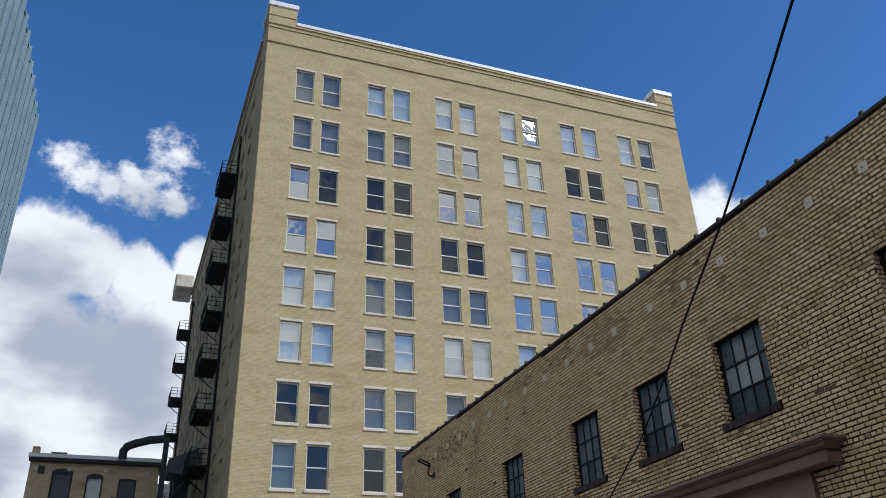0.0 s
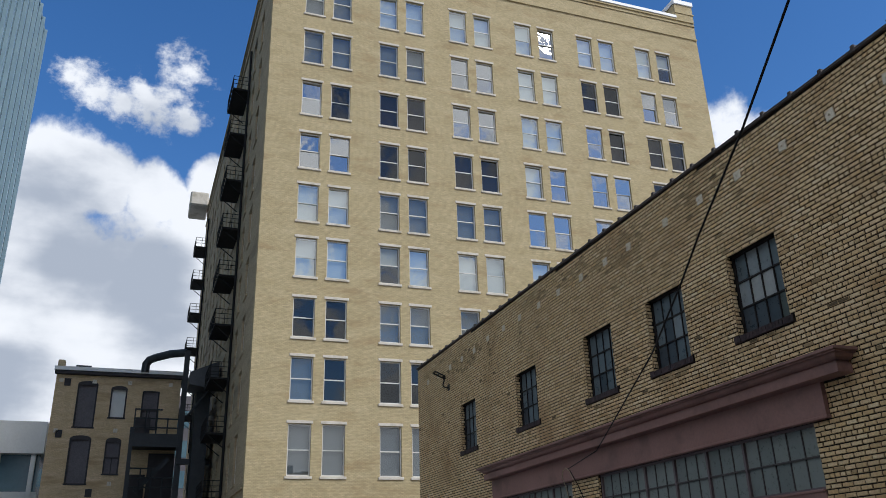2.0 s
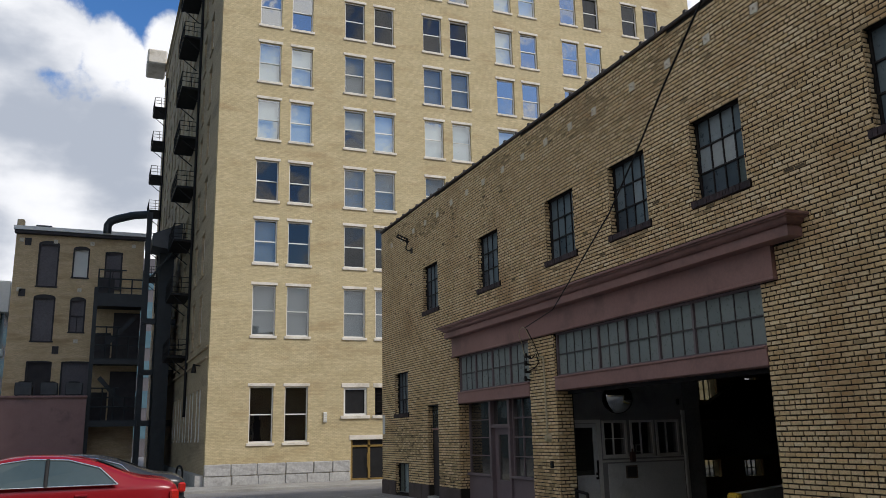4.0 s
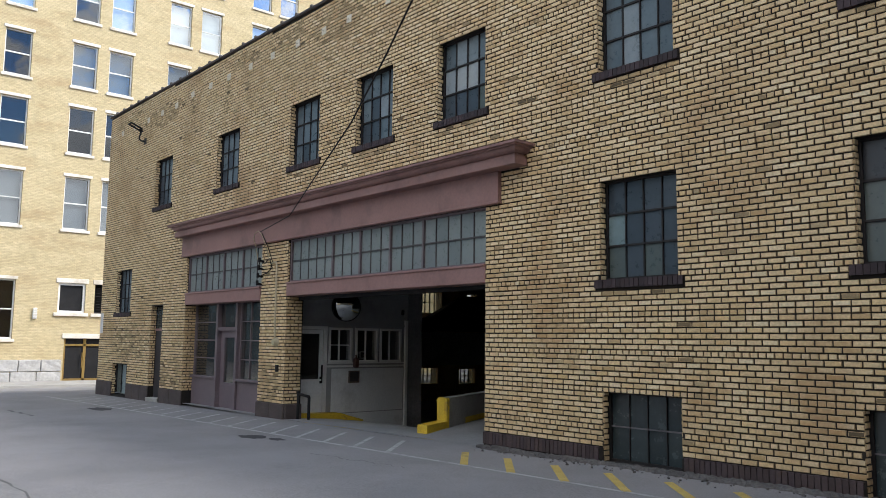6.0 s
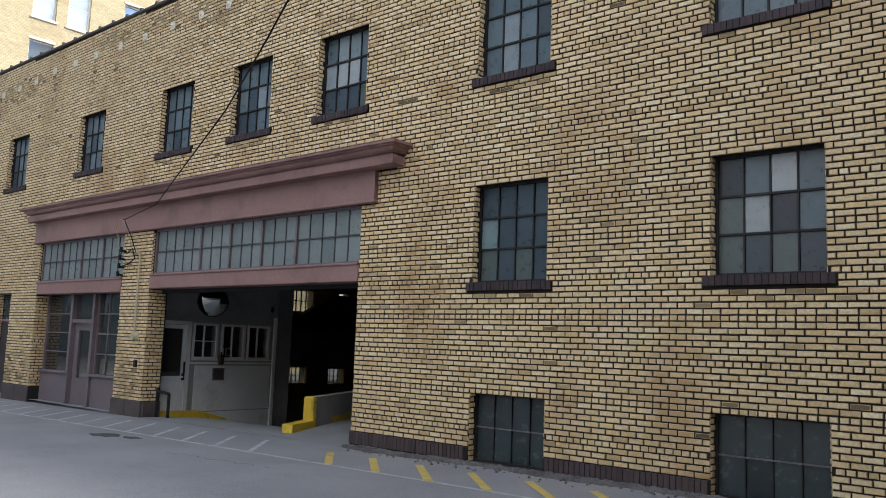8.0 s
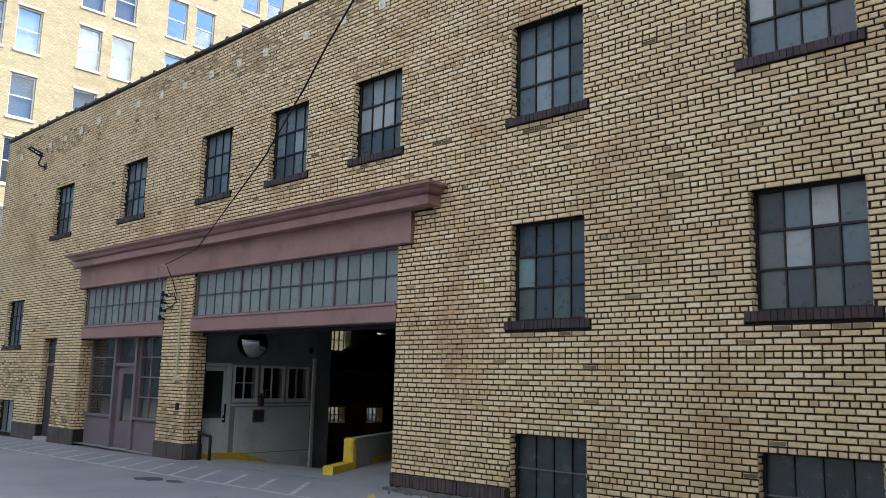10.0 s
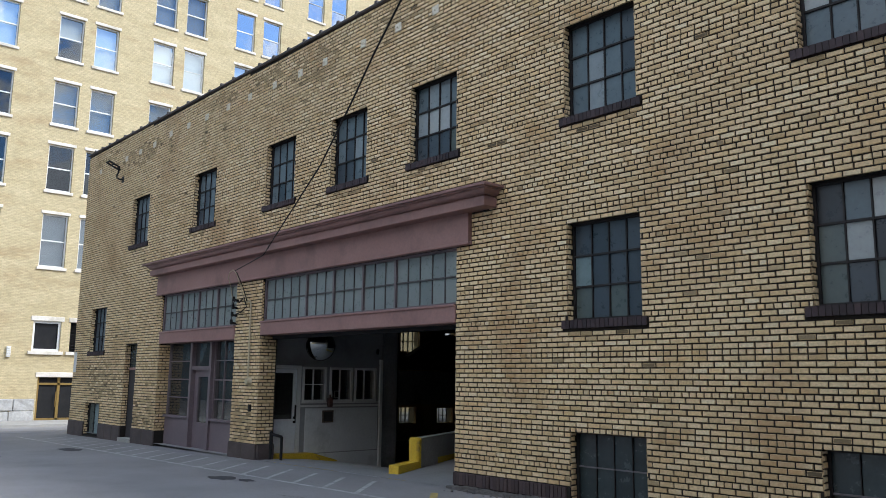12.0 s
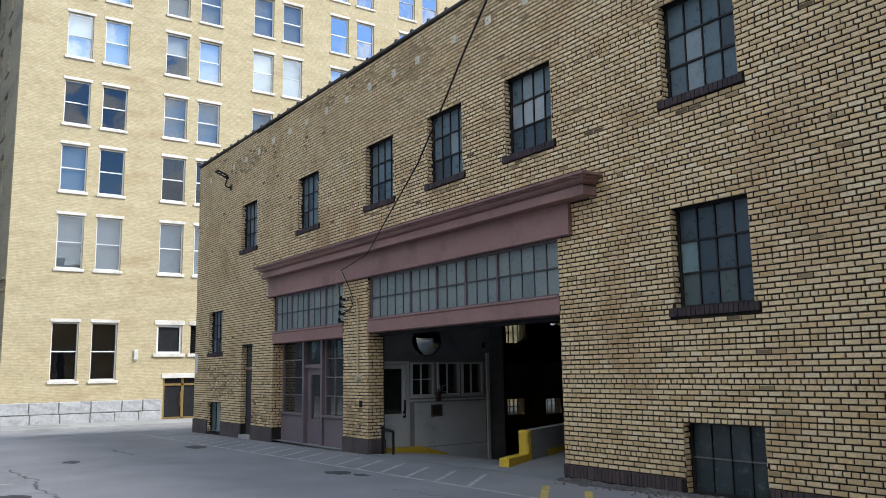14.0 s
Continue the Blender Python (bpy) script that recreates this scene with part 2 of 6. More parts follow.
M_concrete = surface("worn_concrete", [(0.26, 0.25, 0.23), (0.36, 0.35, 0.32)], 0.9, 0.8, 40, 0.3, stain=(0.2, 0.19, 0.17), stain_scale=0.6)
M_white_line = surface("worn_white_road_paint", [(0.3, 0.3, 0.29), (0.44, 0.44, 0.42)], 0.9, 6, 70, 0.2, speckle=0.35, stain=(0.21, 0.207, 0.204), stain_scale=4.0, stain_at=(0.46, 0.64))
M_yellow_line = surface("worn_yellow_road_paint", [(0.42, 0.30, 0.07), (0.52, 0.38, 0.10)], 0.85, 5, 70, 0.2, speckle=0.3, stain=(0.2, 0.17, 0.1), stain_scale=4.0, stain_at=(0.58, 0.72))
M_yellow = surface("chipped_yellow_paint", [(0.5, 0.33, 0.02), (0.62, 0.42, 0.03)], 0.6, 3, 40, 0.15, stain=(0.25, 0.18, 0.05), stain_scale=4, stain_at=(0.58, 0.66))
M_grey_wall = surface("grey_white_wall_paint", [(0.56, 0.575, 0.585), (0.66, 0.675, 0.68)], 0.6, 1, 25, 0.08, speckle=0.08, stain=(0.40, 0.41, 0.41), stain_scale=1.2)
M_white_trim = surface("off_white_trim_paint", [(0.6, 0.6, 0.59), (0.68, 0.675, 0.66)], 0.6, 2, 40, 0.08, speckle=0.1)
# Near-black base: the garage's deep shade is put into the colour.
M_gloom = surface("unlit_garage_plaster", [(0.02, 0.02, 0.02), (0.035, 0.034, 0.033)], 0.9, 0.6, 12, 0.1)
# Dark base: the dimness of rooms seen through glass is in the colour.
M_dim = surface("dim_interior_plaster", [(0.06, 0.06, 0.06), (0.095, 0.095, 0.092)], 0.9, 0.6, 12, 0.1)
M_black = surface("black_iron", [(0.008, 0.008, 0.0085), (0.016, 0.0155, 0.016)], 0.7, 3, 40, 0.1, spec=0.25)
M_pipe = surface("painted_conduit", [(0.36, 0.31, 0.2), (0.42, 0.36, 0.24)], 0.6, 6, 60, 0.05)
M_anchor = surface("weathered_anchor_plate", [(0.58, 0.54, 0.44), (0.7, 0.66, 0.56)], 0.8, 5, 50, 0.2, stain=(0.3, 0.23, 0.15), stain_scale=5)
M_rubber = surface("black_rubber", [(0.012, 0.012, 0.012), (0.02, 0.02, 0.02)], 0.8, 5, 60, 0.2)
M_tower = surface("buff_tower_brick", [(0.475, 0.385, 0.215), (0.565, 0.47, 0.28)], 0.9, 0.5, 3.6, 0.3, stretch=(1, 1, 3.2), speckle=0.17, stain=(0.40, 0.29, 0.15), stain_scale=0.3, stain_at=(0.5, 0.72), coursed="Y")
# The tower's buff brick in darker tones, coursed along x.
M_tower_side = surface("darker_tower_brick", [(0.405, 0.3172, 0.2025), (0.54, 0.432, 0.2835)], 0.9, 0.5, 7, 0.3, stretch=(0.5, 0.5, 3.2), speckle=0.16, stain=(0.2, 0.155, 0.1), stain_scale=0.25, coursed="X")
M_limestone = surface("pale_limestone", [(0.62, 0.56, 0.47), (0.72, 0.67, 0.58)], 0.8, 1.5, 22, 0.2, speckle=0.12, stain=(0.45, 0.4, 0.3), stain_scale=1.1)
M_base_stone = surface("rough_grey_granite", [(0.30, 0.29, 0.275), (0.42, 0.41, 0.39), (0.36, 0.35, 0.33)], 0.85, 2.0, 9, 0.4, speckle=0.2)
M_sash = surface("white_sash_paint", [(0.66, 0.65, 0.6), (0.76, 0.75, 0.71)], 0.5, 2, 30, 0.05, speckle=0.08)
M_coping = surface("white_metal_coping", [(0.72, 0.74, 0.76), (0.8, 0.81, 0.82)], 0.4, 1, 10, 0.03, speckle=0.05)
M_muddy = surface("muddy_drawn_curtain", [(0.13, 0.10, 0.095), (0.2, 0.16, 0.15)], 0.8, 1, 20, 0.03, speckle=0.1)
M_blind = surface("white_roller_blind", [(0.62, 0.64, 0.62), (0.72, 0.73, 0.7)], 0.8, 1, 20, 0.03, speckle=0.06)
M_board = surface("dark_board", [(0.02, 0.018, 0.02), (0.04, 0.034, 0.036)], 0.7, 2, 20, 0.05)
M_bronze = surface("bronze_door_frame", [(0.30, 0.20, 0.06), (0.38, 0.26, 0.09)], 0.4, 3, 40, 0.05, metal=0.6)
M_window_glass = clear_glass("office_window_glass", 0.42, (0.3, 0.33, 0.37))
M_open_glass = clear_glass("dirty_dark_glass", 0.07, (0.25, 0.26, 0.28))
M_lined_glass = clear_glass("blind_backed_glass", 0.3, (0.72, 0.78, 0.8))
M_dull_glass = clear_glass("dull_blind_backed_glass", 0.12, (0.62, 0.66, 0.68))
M_shop_glass = clear_glass("shop_window_glass", 0.14, (0.55, 0.57, 0.57), dust=0.06)
M_grey_blind = surface("grey_roller_blind", [(0.2, 0.215, 0.22), (0.27, 0.285, 0.29)], 0.8, 1, 20, 0.03, speckle=0.06)
M_dirty_pane = clear_glass("dirty_frosted_pane", 0.04, (0.34, 0.35, 0.33), dust=0.3)
M_tile = surface("dark_clay_coping_tile", [(0.03, 0.024, 0.022), (0.055, 0.042, 0.036)], 0.6, 3, 40, 0.2)
M_back_brick = surface("dull_buff_back_brick", [(0.5368, 0.4026, 0.2318), (0.6466, 0.5002, 0.3172)], 0.9, 1.1, 8, 0.3, stretch=(0.6, 0.6, 3), speckle=0.2, stain=(0.40, 0.28, 0.15), stain_scale=0.5, coursed="Y")
M_slate = surface("grey_board_infill", [(0.1, 0.092, 0.1), (0.13, 0.12, 0.13)], 0.7, 1, 12, 0.05)
M_blue_glass = surface("pale_blue_curtain_glass", [(0.08, 0.15, 0.19), (0.12, 0.21, 0.25)], 0.12, 0.3, 1.5, 0.0, speckle=0.1)
M_fin = surface("white_facade_fin", [(0.23, 0.34, 0.41), (0.29, 0.41, 0.47)], 0.4, 0.5, 5, 0.0, speckle=0.05)
M_white_wall = surface("white_modern_cladding", [(0.77, 0.77, 0.748), (0.858, 0.858, 0.836)], 0.6, 0.5, 5, 0.03, speckle=0.05)
M_green_dark = surface("dark_green_steel", [(0.012, 0.016, 0.019), (0.025, 0.03, 0.034)], 0.6, 2, 30, 0.08)
M_duct = surface("dark_sheet_metal", [(0.03, 0.034, 0.038), (0.055, 0.06, 0.065)], 0.45, 2, 20, 0.05, metal=0.3)


# ---- mesh tools ----
def mesh_object(name, verts, faces, material):
    me = bpy.data.meshes.new(name)
    me.from_pydata(verts, [], faces)
    me.update()
    me.materials.append(material)
    return new(name, me)


def part(name, data, material, parent=None, label=""):
    """Links a bmesh as one mesh object under a thing or a part."""
    bmesh.ops.recalc_face_normals(data, faces=data.faces[:])
    me = bpy.data.meshes.new(name)
    data.to_mesh(me)
    data.free()
    me.materials.append(material)
    ob = new(name, me)
    ob.parent = parent
    return tagged(ob, label)


def hung(ob, parent, label=""):
    ob.parent = parent
    return tagged(ob, label)


def thing(name, label, category, group="", kind="", at=(0, 0, 0)):
    ob = new(name)
    ob.location = at
    return tagged(ob, label, category, group, kind)


def box(b, x0, x1, y0, y1, z0, z1, bevel=0.0, m=None):
    out = bmesh.ops.create_cube(b, size=1.0)["verts"]
    bmesh.ops.transform(b, matrix=Matrix.Translation(((x0 + x1) / 2, (y0 + y1) / 2, (z0 + z1) / 2)) @ Matrix.Diagonal((abs(x1 - x0), abs(y1 - y0), abs(z1 - z0), 1)), verts=out)
    if bevel:
        edges = list({e for v in out for e in v.link_edges})
        made = bmesh.ops.bevel(b, geom=edges, offset=bevel, segments=1, affect="EDGES")
        out = list({v for f in made["faces"] for v in f.verts} | {v for v in out if v.is_valid})
    if m is not None:
        bmesh.ops.transform(b, matrix=m, verts=out)
    return b


def boxed(*dims, bevel=0.0):
    return box(bmesh.new(), *dims, bevel=bevel)


def rod(b, p, q, radius, sides=8, radius_end=None):
    p, q = Vector(p), Vector(q)
    d = q - p
    m = Matrix.Translation((p + q) / 2) @ d.to_track_quat("Z", "Y").to_matrix().to_4x4()
    bmesh.ops.create_cone(b, cap_ends=True, segments=sides, radius1=radius, radius2=radius if radius_end is None else radius_end, depth=d.length, matrix=m)
    return b


def path_tube(name, points, radius, material, parent=None, label=""):
    cu = bpy.data.curves.new(name, "CURVE")
    cu.dimensions, cu.bevel_depth, cu.bevel_resolution = "3D", radius, 2
    s = cu.splines.new("POLY")
    s.points.add(len(points) - 1)
    for k, p in enumerate(points):
        s.points[k].co = (*p, 1)
    ob = new("tube_draft", cu)
    me = bpy.data.meshes.new_from_object(ob.evaluated_get(bpy.context.evaluated_depsgraph_get()))
    bpy.data.objects.remove(ob)
    me.materials.clear()
    me.materials.append(material)
    o = new(name, me)
    o.parent = parent
    return tagged(o, label)


def profile_bar(name, outline, x0, x1, material, parent, label="", mitred=True):
    """A moulding: an outline in y and z drawn out along x, with both ends closed."""
    n = len(outline)
    reach = min(y for y, z in outline) if mitred else 0.0
    verts = [(x0 + (y - reach if mitred else 0.0), y, z) for y, z in outline] + [(x1 - (y - reach if mitred else 0.0), y, z) for y, z in outline]
    faces = [(k, (k + 1) % n, n + (k + 1) % n, n + k) for k in range(n)]
    if mitred:
        # the moulding turns the corner and runs back to the wall
        for end in (0, n):
            back_ = len(verts)
            verts += [(verts[end + k][0], 0.0, verts[end + k][2]) for k in range(n)]
            faces += [(end + k, end + k + 1, back_ + k + 1, back_ + k) for k in range(1, n - 2)]
            faces += [(end, end + 1, back_ + 1), (end + n - 1, end + n - 2, back_ + n - 2)]
    else:
        faces += [tuple(range(n - 1, -1, -1)), tuple(range(n, 2 * n))]
    b = bmesh.new()
    vs = [b.verts.new(v) for v in verts]
    for f in faces:
        b.faces.new([vs[k] for k in f])
    return part(name, b, material, parent, label)


def pierced(name, u0, u1, v0, v1, holes, thick, spot, material, parent=None):
    """A wall with thickness whose openings go through it; spot(u, v, d) lays it into the world, d metres behind the face."""
    us = sorted({u0, u1, *(h[0] for h in holes), *(h[1] for h in holes)})
    vs = sorted({v0, v1, *(h[2] for h in holes), *(h[3] for h in holes)})
    us, vs = [u for u in us if u0 <= u <= u1], [v for v in vs if v0 <= v <= v1]
    nu, nv = len(us), len(vs)

    def solid(i, j):
        if not (0 <= i < nu - 1 and 0 <= j < nv - 1):
            return False
        cu_, cv = (us[i] + us[i + 1]) / 2, (vs[j] + vs[j + 1]) / 2
        return not any(h[0] < cu_ < h[1] and h[2] < cv < h[3] for h in holes)

    verts, index, faces = [], {}, []

    def vert(i, j, d):
        key = (i, j, d)
        if key not in index:
            index[key] = len(verts)
            verts.append(spot(us[i], vs[j], d * thick))
        return index[key]

    for i in range(nu - 1):
        for j in range(nv - 1):
            if not solid(i, j):
                continue
            a, b, c, d = (i, j), (i + 1, j), (i + 1, j + 1), (i, j + 1)
            faces.append(tuple(vert(*p, 0) for p in (a, b, c, d)))
            faces.append(tuple(vert(*p, 1) for p in (d, c, b, a)))
            for p, q, n in ((a, b, (i, j - 1)), (b, c, (i + 1, j)), (c, d, (i, j + 1)), (d, a, (i - 1, j))):
                if not solid(*n):
                    faces.append((vert(*q, 0), vert(*p, 0), vert(*p, 1), vert(*q, 1)))
    ob = mesh_object(name, verts, faces, material)
    ob.parent = parent
    return ob


COURSE, STRETCHER, HEADER, JOINT = 0.0672, 0.187, 0.0935, 0.0146


def brick_shape(w, h, proud, deep=0.02):
    """One brick seen from outside: a chamfered face standing proud, its back open in the mortar."""
    c, e = 0.006, 0.004
    verts = [(0, deep, 0), (w, deep, 0), (w, deep, h), (0, deep, h), (0, e - proud, 0), (w, e - proud, 0), (w, e - proud, h), (0, e - proud, h),
             (c, -proud, c), (w - c, -proud, c), (w - c, -proud, h - c), (c, -proud, h - c)]
    faces = [(0, 1, 5, 4), (1, 2, 6, 5), (2, 3, 7, 6), (3, 0, 4, 7), (4, 5, 9, 8), (5, 6, 10, 9), (6, 7, 11, 10), (7, 4, 8, 11), (8, 9, 10, 11)]
    return verts, faces


def lay_bricks(u0, u1, v0, v1, holes, rng, start=0, top=None):
    """Bricks of a wall in common bond, every seventh course of headers, cut round the openings: rows of u, v, width, height."""
    out = []
    for j in range(int(math.ceil((v1 - v0) / COURSE))):
        v = v0 + j * COURSE
        h = min(COURSE, v1 - v) - JOINT
        if h < 0.02:
            continue
        header = (j + start) % 7 == 3
        pitch = HEADER if header else STRETCHER
        u = u0 - pitch * ((0.5 if (j + start) % 2 else 0.0) + rng.uniform(-0.06, 0.06))
        blocked = sorted((a, b) for a, b, c, d in holes if c < v + h * 0.6 and d > v + h * 0.4)
        while u < u1:
            spans = [(max(u, u0), min(u + pitch, u1) - JOINT)]
            for a, b in blocked:
                spans = [s for lo, hi in spans for s in ((lo, min(hi, a)), (max(lo, b), hi)) if s[1] - s[0] > 0.0]
            for lo, hi in spans:
                if hi - lo > 0.025 and (top is None or v + h < top((lo + hi) / 2)):
                    out.append((lo, v, hi - lo, h))
            u += pitch
    return out


def brick_skin(name, bricks, spot, material, parent, rng, label=""):
    verts, faces = [], []
    for u, v, w, h in bricks:
        vs, fs = brick_shape(w, h + rng.uniform(-0.002, 0.001), rng.uniform(-0.003, 0.003))
        tilt = rng.uniform(-0.004, 0.004)
        n = len(verts)
        for k, (a, d, c) in enumerate(vs):
            worn = 0.0022 if k > 3 else 0.0
            verts.append(spot(u + a + rng.uniform(-worn, worn), v + c + tilt * (a - w / 2) + rng.uniform(-worn, worn), d))
        faces += [tuple(n + k for k in f) for f in fs]
    ob = mesh_object(name, verts, faces, material)
    # Chamfer and side faces take the browner edge tone, the front stays buff.
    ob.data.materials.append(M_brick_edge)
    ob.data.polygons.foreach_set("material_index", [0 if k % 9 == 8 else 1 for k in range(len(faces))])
    ob.parent = parent
    return tagged(ob, label, kind="stuff")


# ---- ground ----
def ground_z(x):
    knots = ((-4000, -0.70), (-36.6, -0.70), (-25.6, -0.28), (-4, -0.03), (4000, -0.03))
    for (xa, za), (xb, zb) in zip(knots, knots[1:]):
        if x <= xb:
            return za + (zb - za) * (x - xa) / (xb - xa)
    return knots[-1][1]


def build_ground():
    xs = [-4000, -400, -120, -60, -45, -36.6, -34, -31, -28, -25.6, -25.5, -20, -15.4, -15.36, -10, -4, 0, 8.9, 9.0, 60, 400, 4000]
    ys = [-4000, -400, -80, -30, -12, -9, -6, -3, -1, 0.02, 0.06, 0.68, 0.7, 3, 10, 25.9, 26.0, 40, 150, 700, 4000]
    # under the garage it drops away for the sunken floor
    verts = [(x, y, -1.4 if -25.55 < x < 8.95 and (0.05 if x > -15.38 else 0.69) < y < 25.95 else ground_z(x)) for x in xs for y in ys]
    n = len(ys)
    faces = [(i * n + j, (i + 1) * n + j, (i + 1) * n + j + 1, i * n + j + 1) for i in range(len(xs) - 1) for j in range(n - 1)]
    return tagged(mesh_object("ground", verts, faces, M_asphalt), "worn grey asphalt lot with cracks and patches", "ground", kind="structure")


build_ground()
M_concrete_patch = surface("dirty_concrete_patch", [(0.19, 0.184, 0.178), (0.245, 0.238, 0.228)], 0.9, 1.5, 40, 0.3, stain=(0.17, 0.168, 0.163), stain_scale=1.2, stain_at=(0.45, 0.62))


def road_strip(name, p, q, width, material, label, category, group=""):
    """A painted stroke on the ground, 4 mm thick, following its slope."""
    p, q = Vector((*p, 0)), Vector((*q, 0))
    side = (q - p).normalized().cross(Vector((0, 0, 1))) * width / 2
    n = max(1, int((q - p).length / 1.5))
    verts, faces = [], []
    for k in range(n + 1):
        c = p.lerp(q, k / n)
        for s in (c - side, c + side):
            verts.append((s.x, s.y, ground_z(s.x) + 0.005))
    faces = [(2 * k, 2 * k + 1, 2 * k + 3, 2 * k + 2) for k in range(n)]
    me = mesh_object(name, verts, faces, material)
    return tagged(me, label, category, group, "structure")


road_strip("road_marking", (-25.0, -1.55), (-8.0, -1.48), 0.08, M_white_line, "faded white edge line on asphalt", "road marking", "lot lines")
road_strip("road_marking", (-8.0, -1.48), (2.0, -1.46), 0.07, M_white_line, "faded pale edge line beside yellow hatching", "road marking", "lot lines")
for k in range(19):
    x = -9.85 - 0.8 * k
    road_strip("road_marking", (x, -0.42), (x + 0.95, -1.45), 0.075, M_white_line, "faded white diagonal hatch stroke on asphalt", "road marking", "white hatching")
for k in range(9):
    x = -8.22 + 0.81 * k
    road_strip("road_marking", (x, -0.62), (x + 0.9, -1.46), 0.1, M_yellow_line, "worn yellow diagonal hatch stroke on asphalt", "road marking", "yellow hatching")
for p, q in (((-10.72, -7.9), (-10.58, -7.22)), ((-10.5, -6.98), (-10.4, -6.55)), ((-14.5, -7.15), (-14.15, -6.42)), ((-13.45, -7.4), (-13.25, -7.05))):
    road_strip("road_marking", p, q, 0.08, M_white_line, "worn white parking bay line on concrete", "road marking", "bay lines")
for x, y, r in ((-11.75, -1.98, 0.34), (-11.2, -1.86, 0.2), (-17.4, -5.0, 0.34), (-19.2, -1.95, 0.45), (-12.1, -6.7, 0.5)):
    b = bmesh.new()
    rng = random.Random(int(-x * 10))
    ring = [b.verts.new((x + r * rng.uniform(0.7, 1.25) * math.cos(a * math.pi / 8), y + 0.55 * r * rng.uniform(0.7, 1.2) * math.sin(a * math.pi / 8), ground_z(x) + 0.006)) for a in range(16)]
    b.faces.new(ring)
    tagged(part("asphalt_patch", b, M_patch), "small dark tar patch on the asphalt lot", "patch", "tar patches", "structure")



M_crack = surface("old_crack_filler", [(0.07, 0.069, 0.068), (0.11, 0.108, 0.106)], 0.95, 3, 60, 0.4)


def crack(points, width, seed):
    """A thin dark crack wandering over the asphalt."""
    r = random.Random(seed)
    line = []
    for p, q in zip(points, points[1:]):
        for k in range(8):
            f = k / 8
            line.append((p[0] + (q[0] - p[0]) * f + r.uniform(-0.06, 0.06), p[1] + (q[1] - p[1]) * f + r.uniform(-0.06, 0.06)))
    verts, faces = [], []
    for k, (x, y) in enumerate(line):
        w = width * r.uniform(0.2, 1.0)
        nx, ny = line[min(k + 1, len(line) - 1)][0] - line[max(k - 1, 0)][0], line[min(k + 1, len(line) - 1)][1] - line[max(k - 1, 0)][1]
        d = math.hypot(nx, ny) or 1.0
        for s_ in (-1, 1):
            verts.append((x - s_ * ny / d * w / 2, y + s_ * nx / d * w / 2, ground_z(x) + 0.004))
    faces = [(2 * k, 2 * k + 1, 2 * k + 3, 2 * k + 2) for k in range(len(line) - 1)]
    tagged(mesh_object("crack", verts, faces, M_crack), "thin dark crack across the asphalt", "crack", "asphalt cracks", "structure")


crack([(-16.6, -6.2), (-14.4, -6.05), (-13.4, -6.18), (-11.1, -6.12), (-9.0, -6.08), (-6.0, -6.2)], 0.065, 1)
crack([(-20.0, -3.66), (-17.9, -3.58)], 0.09, 3)
crack([(-9.4, -2.3), (-8.2, -2.25), (-7.4, -2.1)], 0.022, 4)
crack([(-5.4, -2.7), (-4.4, -2.6), (-3.0, -2.8)], 0.018, 5)


def concrete_bays():
    """The paler concrete of the parking bays, with a broken edge against the asphalt."""
    r = random.Random(8)
    n = 48
    verts, faces = [], []
    for k in range(n + 1):
        x = -17.2 + 15.2 * k / n
        edge = -6.12 + 0.1 * math.sin(x * 1.9) + r.uniform(-0.09, 0.09)
        verts += [(x, -13.0, ground_z(x) + 0.003), (x, edge, ground_z(x) + 0.003)]
    faces = [(2 * k, 2 * k + 2, 2 * k + 3, 2 * k + 1) for k in range(n)]
    tagged(mesh_object("concrete_bays", verts, faces, M_concrete_patch), "pale worn concrete parking bays beside the asphalt", "pavement", kind="structure")


concrete_bays()
# ---- garage building ----
garage = thing("garage_building", "two-storey buff brick garage with maroon storefront cornice", "building")
GL, GR, GD = -25.6, 9.0, 26.0
TOPZ = 8.02
UZ0, UZ1 = 4.97, 6.29
MZ0, MZ1 = 2.24, 3.52
BZ0, BZ1 = -0.03, 0.83
U_WIN = [(-21.7, -20.55), (-17.85, -16.7), (-14.4, -13.28), (-12.0, -10.88), (-9.66, -8.53), (-6.37, -5.22), (-3.17, -2.02)]
M_WIN = [(-6.36, -5.21), (-3.17, -2.02)]
B_WIN = [(-6.34, -5.2), (-3.18, -2.02)]
SHOP = (-19.3, -15.42, -0.3, 3.45)
GATE = (-14.32, -8.5, -0.3, 3.45)
SIDE_DOOR = (-21.5, -20.72, -0.3, 2.28)
G_WIN = (-24.3, -23.12, 2.14, 3.40)
B_LEFT = (-24.3, -23.12, -0.2, 0.68)
HOLES = [(a, b, UZ0, UZ1) for a, b in U_WIN] + [(a, b, MZ0, MZ1) for a, b in M_WIN] + [(a, b, BZ0, BZ1) for a, b in B_WIN] + [SHOP, GATE, SIDE_DOOR, G_WIN, B_LEFT]


def top_line(x):
    return 8.02 + (-5.0 - x) * 0.0125


wall_front = pierced("wall", GL, GR, -1.0, TOPZ - 0.1, HOLES, 0.38, lambda u, v, d: (u, d + 0.012, v), M_mortar, garage)
tagged(wall_front, "street wall of buff brick with dark joints")
b = bmesh.new()
cut = [(GL, top_line(GL)), (-20, top_line(-20)), (-12, top_line(-12)), (-5, top_line(-5)), (GR, top_line(-5))]
lower = [b.verts.new((x, y, TOPZ - 0.1)) for x, _ in cut for y in (0.012, 0.392)]
upper = [b.verts.new((x, y, z)) for x, z in cut for y in (0.012, 0.392)]
